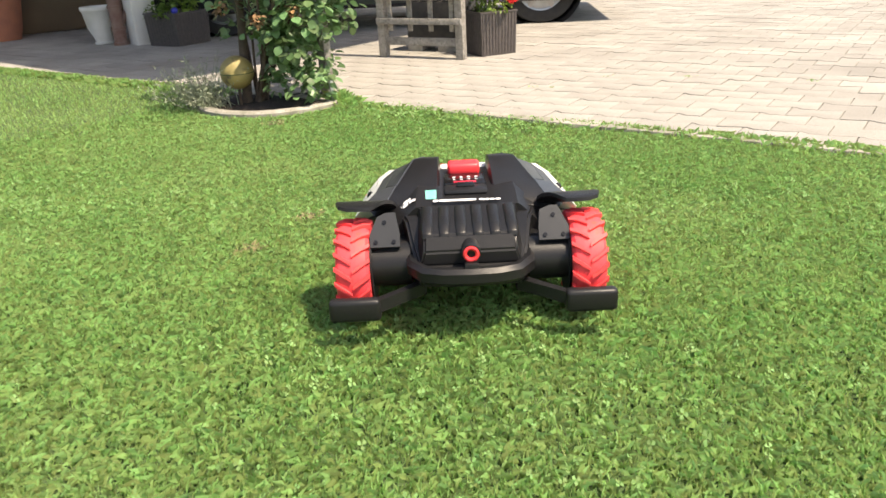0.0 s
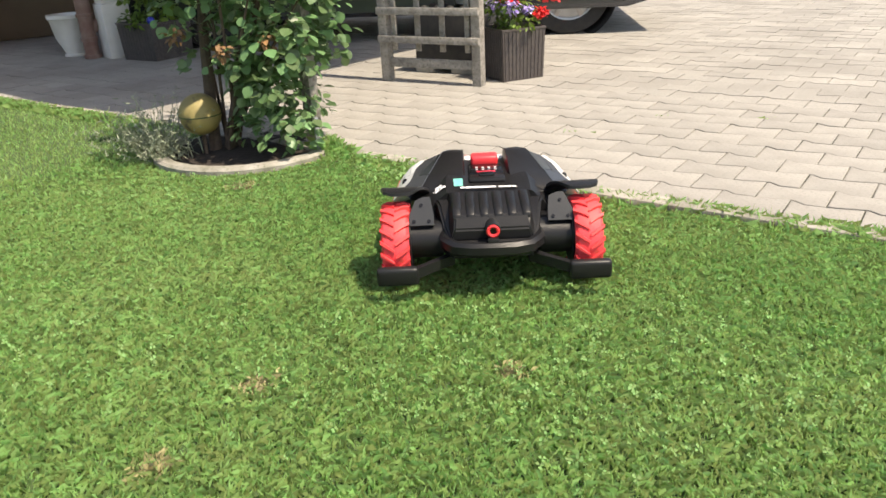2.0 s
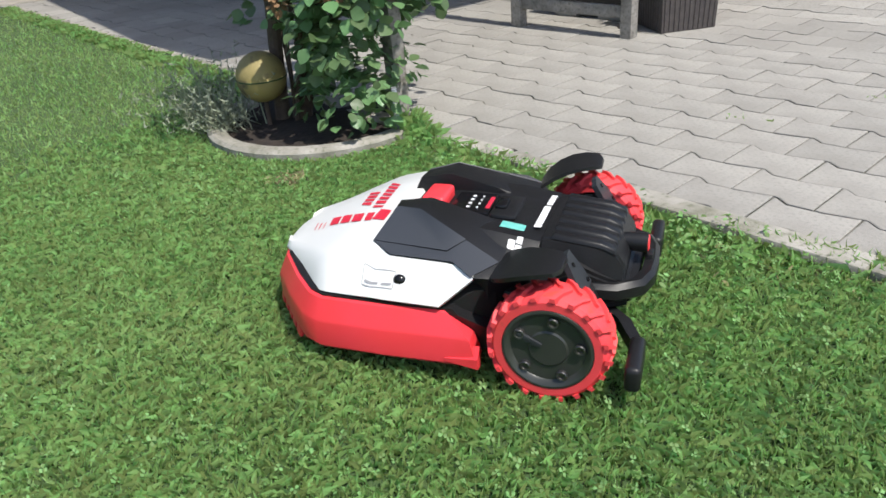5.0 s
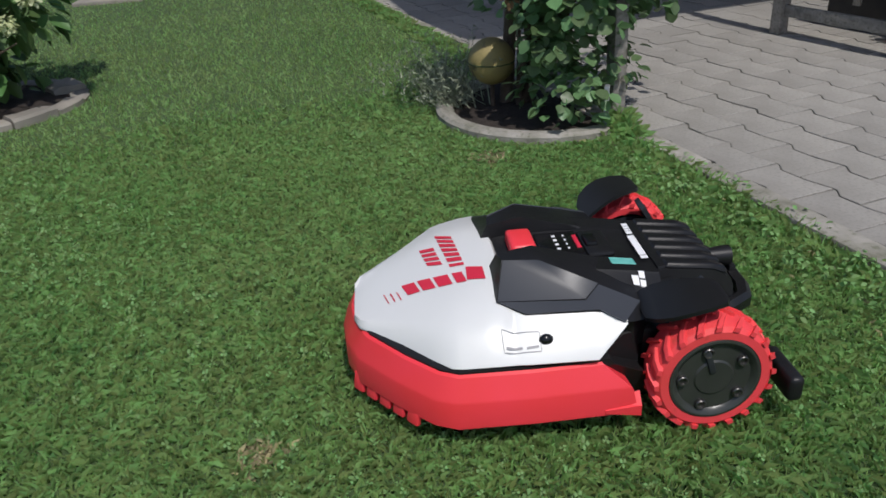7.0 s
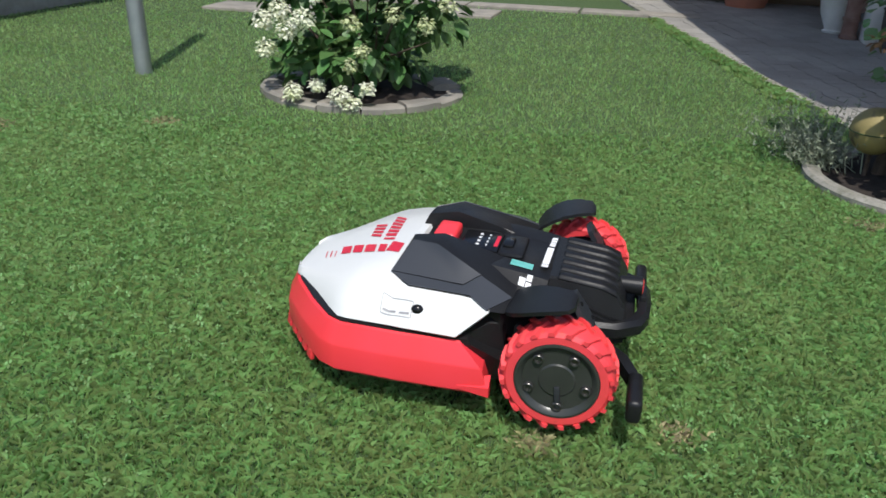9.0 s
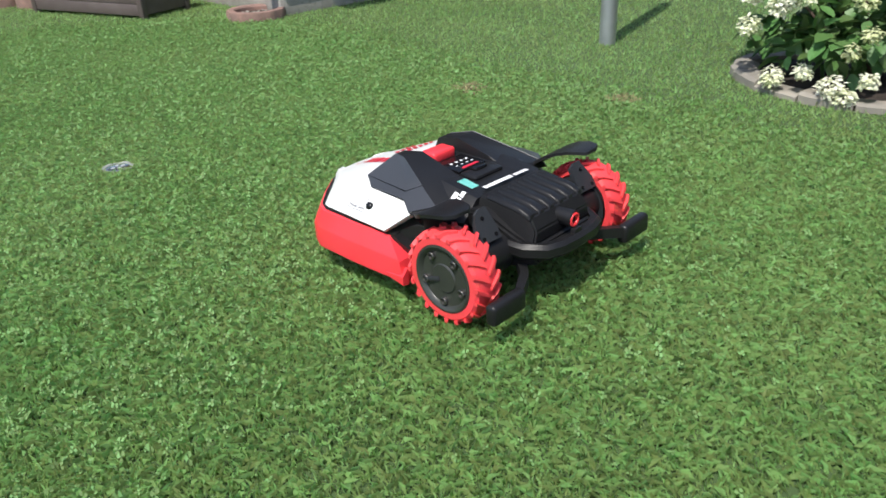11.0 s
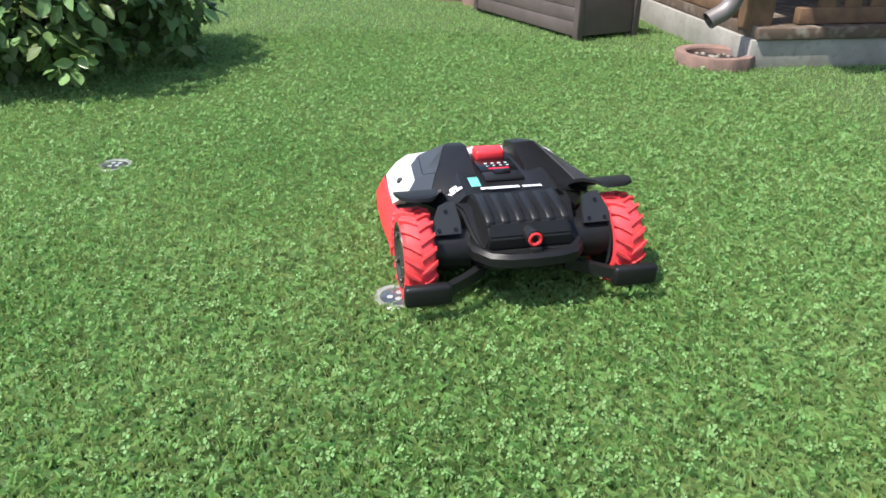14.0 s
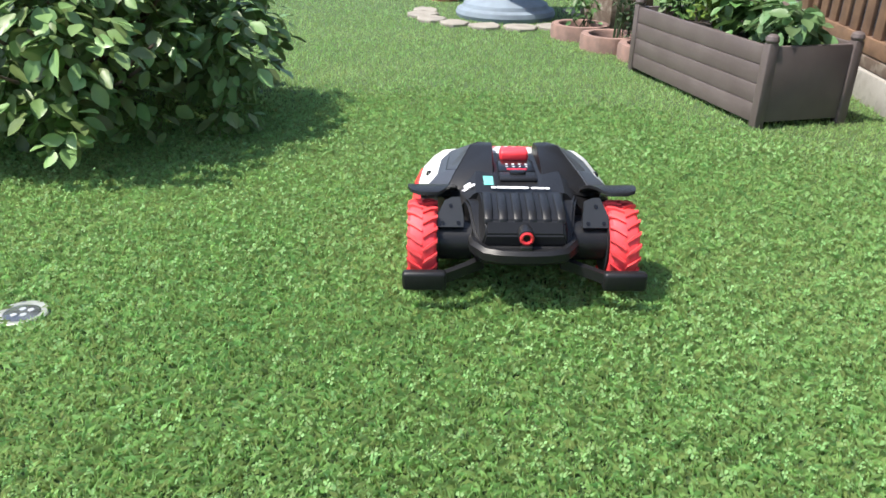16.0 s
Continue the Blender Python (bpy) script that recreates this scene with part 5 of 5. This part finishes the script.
def build_house():
    """Garage front with its door, the pillar and an unseen roof added to shade the yard."""
    bm = bmesh.new()
    box(bm, (3.2, 8.95, 1.3), (7.0, 0.3, 2.6))
    wall = solid("wall_garage", bm, WHITE_WALL, "white painted garage wall behind the yard", "wall", kind="structure", smooth=False)
    bm = bmesh.new()
    box(bm, (2.2, 8.78, 1.08), (4.4, 0.05, 2.13), 0.004)
    part("door", bm, BROWN_DOOR, wall, "brown garage door")
    bm = bmesh.new()
    box(bm, (2.37, 6.72, 1.25), (0.17, 0.17, 2.6), 0.006)
    box(bm, (2.37, 6.72, 0.2), (0.2, 0.2, 0.4), 0.01)
    solid("pillar", bm, WHITE_WALL, "white painted pillar of the carport", "pillar", kind="structure")
    # unseen slab: the wanted ground shade, carried back up along the sun
    drop = SUN_DIR * (2.55 / SUN_DIR.z)
    shade = [(0.55, 9.0), (1.50, 5.25), (1.72, 4.62), (2.6, 4.75), (4.2, 5.1), (5.4, 5.6), (5.4, 9.0)]
    bm = bmesh.new()
    prism(bm, [(x + drop.x, y + drop.y) for x, y in shade[1:-1]] + [(5.4 + drop.x, 9.1), (0.55 + drop.x, 9.1)], 2.55, 2.72)
    solid("roof_unseen", bm, ROOF, "unseen roof slab added to shade the yard", "roof", kind="structure", smooth=False)


# ---- things on the lawn's far side ----
def build_planter_box():
    c = Vector((-4.575, 2.94))
    ang = 199.5
    L, D, H = 1.12, 0.40, 0.345
    pl = holder("planter_box", pose(c.x, c.y, 0, 0, 0, ang), "long brown slatted planter box standing on the lawn", "planter")
    for x, y in ((0.02, 0.0), (L - 0.02, 0.0), (0.02, -D), (L - 0.02, -D)):
        bm = bmesh.new()
        box(bm, (x, y, 0.165), (0.046, 0.046, 0.36), 0.01)
        lathe(bm, ((0.012, 0.34), (0.024, 0.345), (0.028, 0.355), (0.024, 0.369), (0.014, 0.377), (0.002, 0.379)), (x, y, 0), 16)
        part("corner_post", bm, PLANTER, pl)
    for k in range(4):
        z = 0.06 + 0.0775 * k
        for y in (0.004, -D - 0.004):
            bm = bmesh.new()
            box(bm, (L / 2, y, z), (L - 0.05, 0.022, 0.0755), 0.003)
            part("board", bm, PLANTER, pl)
    for x in (0.018, L - 0.018):
        bm = bmesh.new()
        box(bm, (x, -D / 2, 0.178), (0.022, D - 0.05, 0.305), 0.003)
        part("end_panel", bm, PLANTER, pl, "plain dark brown end panel")
    bm = bmesh.new()
    box(bm, (L / 2, -D / 2, 0.27), (L - 0.06, D - 0.03, 0.03))
    part("soil", bm, SOIL, pl, "dark planting soil")
    m = pl.matrix_basis
    rng = random.Random(9)
    for k, (x, mat, size, cnt, zt, nm, lab) in enumerate(((0.20, LEAF_ROSE, 0.085, 190, 0.46, "lettuce_plant", "broad-leaved green plant in the planter box"), (0.45, LEAF_HYD, 0.09, 170, 0.47, "leafy_plant", "broad-leaved green plant in the planter box"),
                                                          (0.68, LEAF_LIME, 0.035, 650, 0.55, "lime_conifer", "bright lime-green dwarf conifer in the planter box"), (0.98, LEAF_HYD, 0.05, 220, 0.46, "leafy_plant", "dark green leafy plant in the planter box"))):
        p = m @ Vector((x, -D / 2, 0))
        small_plant(nm, (p.x, p.y), (0.12, 0.12), (0.285, zt), mat, size, cnt, lab, "plant", 200 + k, droop=0.2 if k != 2 else -0.8)


def build_porch():
    porch = holder("porch", pose(0, 0, 0), "wooden porch on a rendered plinth with a brown picket rail", "porch")
    bm = bmesh.new()
    box(bm, (-5.86, 5.55, 0.06), (4.0, 4.0, 0.15), 0.006)
    part("plinth", bm, RENDERED, porch, "pale rendered plinth")
    bm = bmesh.new()
    box(bm, (-5.845, 5.57, 0.165), (4.0, 4.0, 0.055), 0.006)
    part("floor_beam", bm, WOOD_DARK, porch, "old dark floor beam")
    bm = bmesh.new()
    box(bm, (-5.1, 3.60, 0.235), (1.95, 0.05, 0.075), 0.005)
    part("bottom_rail", bm, WOOD_BROWN, porch)
    for k in range(14):
        bm = bmesh.new()
        box(bm, (-4.22 - k * 0.138, 3.60, 0.62), (0.085, 0.022, 0.72), 0.004)
        part("picket", bm, WOOD_BROWN, porch)
    bm = bmesh.new()
    box(bm, (-5.1, 3.60, 1.0), (1.95, 0.06, 0.07), 0.006)
    part("top_rail", bm, WOOD_BROWN, porch)
    for x, y in ((-3.98, 3.615), (-6.1, 3.62), (-3.97, 5.4)):
        bm = bmesh.new()
        box(bm, (x, y, 1.27), (0.12, 0.12, 2.2), 0.006)
        part("post", bm, WOOD_BROWN, porch)
    for k in range(10):
        bm = bmesh.new()
        box(bm, (-3.93, 3.95 + k * 0.138, 0.62), (0.022, 0.085, 0.72), 0.004)
        part("picket", bm, WOOD_BROWN, porch)
    bm = bmesh.new()
    box(bm, (-3.93, 4.55, 0.235), (0.05, 1.5, 0.075), 0.005)
    part("bottom_rail", bm, WOOD_BROWN, porch)
    # roof out of view, its overhang widened to keep the sun off the floor
    bm = bmesh.new()
    box(bm, (-5.75, 5.3, 2.42), (4.9, 5.1, 0.12))
    part("roof", bm, ROOF, porch)
    bm = bmesh.new()
    box(bm, (-5.9, 6.2, 1.28), (3.8, 0.12, 2.2))
    part("back_wall", bm, WOOD_DARK, porch)
    # zinc downpipe at the corner
    dp = holder("downpipe", pose(-3.845, 3.44, 0), "grey zinc downpipe with an angled shoe at the porch corner", "downpipe")
    bm = bmesh.new()
    rod(bm, (-0.04, 0.0, 0.36), (-0.04, 0.0, 2.3), 0.042, seg=20)
    part("pipe", bm, ZINC, dp)
    bm = bmesh.new()
    loops = []
    for i in range(7):
        a = radians(60 * i / 6)
        c = Vector((-0.04, -0.12 + 0.12 * math.cos(a), 0.36 - 0.12 * math.sin(a)))
        t = Vector((0, -math.sin(a), -math.cos(a)))
        q = t.to_track_quat("Z", "Y").to_matrix()
        loops.append([c + q @ Vector((0.042 * math.cos(b), 0.042 * math.sin(b), 0)) for b in [2 * math.pi * k / 18 for k in range(18)]])
    end = [p + Vector((0, -0.06, -0.03)) for p in loops[-1]]
    inner = [end[0].lerp(p, 1) + (sum(end, Vector()) / 18 - p) * 0.12 for p in end]
    deep = [p + Vector((0, 0.08, 0.04)) for p in inner]
    loft(bm, loops + [end, inner, deep])
    part("shoe", bm, ZINC, dp)
    bm = bmesh.new()
    lathe(bm, ((0.043, 0.42), (0.048, 0.425), (0.048, 0.445), (0.043, 0.45)), (-0.04, 0, 0), 20)
    rod(bm, (-0.0, 0.0, 0.435), (0.005, 0.045, 0.435), 0.006)
    part("clamp", bm, ZINC, dp)
    ring_planter("stone_ring", -3.97, 3.43, 0.195, 0.062, "round reddish concrete ring with gravel under the downpipe", gravel=True)


def ring_planter(name, x, y, r, h, label, gravel=False, wave_n=12):
    ob = holder(name, pose(x, y, 0), label, "planter ring")
    bm = bmesh.new()
    seg = 48
    rows = []
    for rr, z in ((0.97, -0.01), (0.97, h * 0.8), (0.95, h), (0.74, h), (0.70, h * 0.85), (0.68, 0.0)):
        rows.append([((rr + (0.018 * math.cos(wave_n * 2 * math.pi * i / seg) if rr > 0.9 else 0)) * r * math.cos(2 * math.pi * i / seg), (rr + (0.018 * math.cos(wave_n * 2 * math.pi * i / seg) if rr > 0.9 else 0)) * r * math.sin(2 * math.pi * i / seg), z) for i in range(seg)])
    loft(bm, rows, cap=False)
    part("ring", bm, BRICKRED, ob)
    bm = bmesh.new()
    lathe(bm, ((r * 0.7, 0.0), (r * 0.69, h * 0.45), (0.004, h * 0.5)), seg=24)
    part("filling", bm, SOIL, ob, "dark soil")
    if gravel:
        rng = random.Random(17)
        bm = bmesh.new()
        for _ in range(26):
            a, k = rng.uniform(0, 6.28), rng.uniform(0, 0.6) * r
            ball(bm, (k * math.cos(a), k * math.sin(a), h * 0.5), rng.uniform(0.008, 0.018), (1, 0.8, 0.6), 1)
        part("pebbles", bm, SLAB, ob, "pale pebbles")
    return ob


def build_far_things():
    for x, y, r in ((-6.20, 2.52, 0.19), (-6.55, 2.36, 0.19), (-5.92, 2.72, 0.2)):
        ring_planter("planter_ring", x, y, r, 0.09, "round reddish concrete planter ring on the lawn")
    small_plant("conifer", (-6.18, 2.56), (0.12, 0.12), (0.05, 0.6), LEAF_DARK, 0.03, 800, "dark green dwarf conifer in a planter ring", "conifer", 301, droop=-0.9)
    small_plant("ivy", (-6.55, 2.38), (0.08, 0.08), (0.05, 0.25), LEAF_HYD, 0.04, 160, "green plant in a planter ring", "plant", 302)
    col = holder("fountain", pose(-7.35, 1.87, 0), "blue-grey stone fountain foot on flagstones", "fountain")
    bm = bmesh.new()
    lathe(bm, ((0.36, 0.0), (0.37, 0.03), (0.36, 0.06), (0.32, 0.075), (0.31, 0.10), (0.25, 0.13), (0.2, 0.15), (0.17, 0.2), (0.15, 0.45), (0.2, 0.6), (0.42, 0.72), (0.45, 0.76), (0.4, 0.76), (0.05, 0.7)), seg=40)
    part("foot", bm, BLUESTONE, col)
    rng = random.Random(13)
    for k in range(11):
        a = radians(-100 + k * 22)
        x, y = -7.35 + 0.56 * math.cos(a), 1.87 + 0.62 * math.sin(a)
        bm = bmesh.new()
        pts = [(x + 0.14 * rng.uniform(0.7, 1.1) * math.cos(b), y + 0.12 * rng.uniform(0.7, 1.1) * math.sin(b)) for b in [2 * math.pi * q / 7 for q in range(7)]]
        prism(bm, pts, -0.02, 0.022, inset=0.006)
        solid("flagstone", bm, SLAB, "irregular pale flagstone round the fountain", "flagstone", "flagstones round the fountain")
    bx = holder("low_wood_planter", pose(-6.95, 2.62, 0, 0, 0, 199), "low dark brown wooden planter beside the porch", "planter")
    bm = bmesh.new()
    box(bm, (0, 0, 0.13), (0.5, 0.3, 0.28), 0.008)
    part("body", bm, WOOD_DARK, bx)
    bm = bmesh.new()
    lathe(bm, ((0.13, 0.0), (0.16, 0.16), (0.17, 0.17), (0.15, 0.17), (0.01, 0.15)), seg=24)
    solid("terracotta_bowl", bm, TERRACOTTA, "terracotta bowl on the grass by the fountain", "flower pot", m=pose(-8.15, 1.35, 0))
    # steel pole of the clothes dryer
    bm = bmesh.new()
    lathe(bm, ((0.043, -0.02), (0.043, 2.2), (0.03, 2.21), (0.001, 2.21)), seg=24)
    solid("steel_pole", bm, STEEL, "grey galvanised steel pole standing in the lawn", "pole", m=pose(-1.70, 4.15, 0))
    # edging path on the far side of the lawn
    path = holder("slab_path", pose(0, 0, 0), "narrow pale concrete slab path at the far lawn edge", "path")
    tagged(path, kind="structure")
    for k in range(9):
        bm = bmesh.new()
        box(bm, (-7.2 + k * 0.99, 7.52, 0.0), (0.97, 0.22, 0.05), 0.008)
        part("slab", bm, SLAB, path)
    for x, y, w, d in ((-2.25, 6.6, 1.0, 0.42), (-0.65, 7.0, 0.5, 0.42)):
        bm = bmesh.new()
        box(bm, (x, y, 0.0), (w, d, 0.05), 0.01)
        solid("stepping_slab", bm, SLAB, "flat pale stone slab in the lawn", "slab", "slabs in the lawn")
    # hedge and bushes that close the garden
    for nm, x, y, rx, ry, h, seed in (("far_hedge", -2.5, 10.2, 4.2, 0.5, 1.5, 401), ("garden_hedge", -10.2, -0.5, 0.6, 4.0, 1.4, 402)):
        rng, nr = random.Random(seed), np.random.default_rng(seed)
        hd = holder(nm, pose(0, 0, 0), "dense dark green garden hedge at the edge of the lawn", "hedge")
        leaf_cloud("foliage", nr, [(x + rng.uniform(-rx, rx), y + rng.uniform(-ry, ry), rng.uniform(0.1, h), rng.uniform(0.15, 0.3)) for _ in range(260)], LEAF_DARK, hd, 0.11, 7000)


def build_ground_lamps():
    for k, (x, y) in enumerate(LAMPS):
        z = float(rise(x, y))
        lamp = holder("ground_lamp", pose(x, y, z + 0.004, 0, 0, 40 * k), "round steel solar ground lamp set in the lawn", "ground lamp", "solar lamps in the lawn")
        bm = bmesh.new()
        lathe(bm, ((0.05, -0.02), (0.056, -0.004), (0.056, 0.004), (0.052, 0.007), (0.040, 0.006), (0.038, 0.003), (0.0005, 0.003)), seg=40)
        part("rim", bm, CLEAR, lamp, "brushed steel rim")
        bm = bmesh.new()
        lathe(bm, ((0.038, 0.003), (0.038, 0.005), (0.034, 0.006), (0.0005, 0.0065)), seg=32)
        lens = part("lens", bm, GLASS_DARK, lamp, "dark solar lens")
        for dx, dy in ((0.014, 0.0), (-0.014, 0.004), (0.0, 0.018), (0.003, -0.018)):
            bm = bmesh.new()
            lathe(bm, ((0.0005, 0.0068), (0.0075, 0.0068), (0.007, 0.0078), (0.0005, 0.008)), (dx, dy, 0), 14)
            part("light_window", bm, M_LAMP_WINDOW, lens, "pale light window")


def build_litter():
    """Bare earth crumbs and dry thatch where the lawn is worn."""
    rng = np.random.default_rng(77)
    spots = ((1.60, 3.06, 0.05), (-1.64, 3.08, 0.07), (1.05, 1.86, 0.03), (0.80, 1.75, 0.03), (-1.05, 3.35, 0.06), (1.45, 1.55, 0.03))
    x, y = [], []
    for sx, sy, r in spots:
        n = int(5200 * r)
        x.append(rng.normal(sx, r * 0.5, n))
        y.append(rng.normal(sy, r * 0.5, n))
    n = 420
    u, v = rng.uniform(-0.55, 1.0, n), -np.abs(rng.normal(0.05, 0.06, n)) - 0.01
    x.append(EDGE_P.x + EDGE_U.x * u + EDGE_V.x * v)
    y.append(EDGE_P.y + EDGE_U.y * u + EDGE_V.y * v)
    x, y = np.concatenate(x), np.concatenate(y)
    keep = on_lawn(x, y)
    co, tr = blades(rng, x[keep], y[keep], 0.026, 0.005)
    tagged(new("dry_thatch", raw_mesh("dry_thatch", co, tr, DRY)), "dry yellowish thatch on worn lawn spots", "thatch", kind="stuff")


def build_weeds():
    """Broad-leaved weeds and tufts at the corner of bed and paving, and in the paving joints."""
    rng, nr = random.Random(88), np.random.default_rng(88)
    cl = [(*edge_xy(rng.uniform(-0.35, 0.75), -abs(rng.gauss(0.08, 0.09)) - 0.02), 0.015, rng.uniform(0.02, 0.04)) for _ in range(110)]
    wd = holder("lawn_weeds", pose(0, 0, 0), "low broad-leaved weeds at the paving's edge", "weeds")
    leaf_cloud("leaves", nr, cl, CLOVER, wd, 0.014, 800, droop=0.1)
    x, y, h = [], [], []
    for u, v, n, hh in ((0.32, 0.62, 10, 0.018), (0.40, 0.64, 9, 0.018), (0.55, 1.02, 8, 0.02), (0.95, 1.15, 10, 0.018), (1.55, 1.2, 12, 0.022), (-0.42, -0.03, 160, 0.075), (-0.34, -0.05, 120, 0.06)):
        for _ in range(n):
            px, py = edge_xy(u + rng.gauss(0, 0.02), v + rng.gauss(0, 0.012))
            x.append(px)
            y.append(py)
            h.append(hh)
    co, tr = blades(nr, np.array(x), np.array(y), np.array(h), 0.004)
    co[:, 2] += 0.008
    ob = new("tufts", raw_mesh("tufts", co, tr, GRASS))
    ob.parent = wd
    tagged(ob, kind="stuff")


build_kerb()
bed_ring("rose_bed", 1.87, 3.53, 0.39, 0.39, CURB, "round flower bed of dark soil with a concrete rim", 0.12, 0.032, (118, 290), 1, 0.06)
bed_ring("hydrangea_bed", -0.47, 4.17, 0.50, 0.42, SLAB, "round flower bed of dark soil with rough stone rim", 0.5, 0.03, (0, 360), 15, 0.09)
build_rose()
build_lavender()
build_bed_things()
build_hydrangea()
build_big_bush()
build_trellis()
build_pots()
build_car()
build_house()
build_planter_box()
build_porch()
build_far_things()
build_ground_lamps()
build_litter()
build_weeds()
build_paving()


# ---- movement ----
# seconds, place of the rear axle's middle on the lawn, heading, pitch and roll in degrees
DRIVE = [
    (0.0, 0.952, 1.029, 0.029, 50.2, 1.0, -0.0), (0.5, 1.168, 1.277, 0.019, 51.2, 1.1, 0.2), (1.0, 1.362, 1.486, 0.011, 51.5, 1.6, 0.1), (1.5, 1.572, 1.729, 0.0, 50.5, 1.5, 0.2),
    (2.0, 1.729, 1.911, -0.012, 50.7, 0.4, 0.2), (2.5, 1.9, 2.098, -0.016, 49.4, -2.5, 0.0), (3.0, 1.904, 2.1, -0.019, 50.1, -3.1, -0.1), (3.2, 1.921, 2.095, -0.023, 51.9, -3.0, -0.2),
    (3.7, 1.908, 2.096, -0.024, 71.0, -2.4, 0.2), (4.3, 1.905, 2.095, -0.026, 100.0, -1.2, 0.5), (4.9, 1.901, 2.093, -0.028, 130.0, -0.4, 0.7), (5.3, 1.893, 2.095, -0.034, 150.5, -0.7, 1.7),
    (5.5, 1.896, 2.09, -0.035, 159.8, -1.4, 1.7), (6.0, 1.907, 2.089, -0.034, 179.1, -0.9, 1.0), (6.2, 1.905, 2.091, -0.032, 179.7, -1.2, 1.2), (6.5, 1.888, 2.09, -0.027, 179.4, -1.2, 0.7),
    (7.0, 1.796, 2.09, -0.023, 180.3, -1.3, 0.6), (7.5, 1.642, 2.082, -0.014, 179.6, -1.5, 0.5), (8.0, 1.404, 2.077, 0.001, 181.2, -1.1, 0.8), (8.2, 1.297, 2.064, 0.008, 180.9, -1.1, 0.6),
    (8.8, 0.957, 2.04, 0.028, 181.0, -0.6, 0.0), (9.5, 0.536, 1.99, 0.04, 182.8, -0.6, 0.3), (10.5, -0.042, 1.953, 0.044, 182.7, 0.2, -0.2), (11.0, -0.324, 1.956, 0.038, 182.5, 0.8, -0.3),
    (11.5, -0.598, 1.954, 0.024, 183.2, 2.5, -1.1), (12.0, -0.852, 1.951, 0.009, 183.2, 2.0, -0.9), (12.5, -1.116, 1.935, -0.003, 183.6, 1.5, -0.7), (13.0, -1.378, 1.93, -0.01, 183.7, 1.1, -0.1),
    (13.5, -1.665, 1.918, -0.013, 182.8, 2.2, -0.5), (14.0, -1.917, 1.914, -0.017, 182.5, 1.2, -0.6), (14.5, -2.192, 1.911, -0.016, 183.1, 0.5, -0.9), (15.0, -2.473, 1.931, -0.013, 183.7, 0.3, -0.7),
    (15.5, -2.773, 1.929, -0.008, 184.0, 0.3, -0.5), (16.0, -3.097, 1.954, 0.001, 185.0, -0.8, -0.5),
]


def drive_at(t):
    for a, b in zip(DRIVE, DRIVE[1:]):
        if a[0] <= t <= b[0]:
            k = (t - a[0]) / (b[0] - a[0])
            return [p + (q - p) * k for p, q in zip(a[1:], b[1:])]
    return list(DRIVE[-1][1:])


def motions():
    walk(MOWER, [(t, pose(x, y, z, roll, pitch, h)) for t, x, y, z, h, pitch, roll in DRIVE])
    steps = [round(0.2 * i, 1) for i in range(81)]
    for wheel, side in zip(WHEELS, (1, -1)):
        rows, turn, last = [], 0.0, [drive_at(0.0)[k] for k in (0, 1, 3)]
        for t in steps:
            x, y, _, h, _, _ = drive_at(t)
            ahead = (x - last[0]) * math.cos(radians(h)) + (y - last[1]) * math.sin(radians(h))
            turn += (ahead - side * WHEEL_Y * radians(h - last[2])) / WHEEL_R
            last = [x, y, h]
            rows.append((t, pose(WHEEL_X, side * WHEEL_Y, WHEEL_R + 0.008, 0, math.degrees(turn), 0)))
        walk(wheel, rows)


motions()
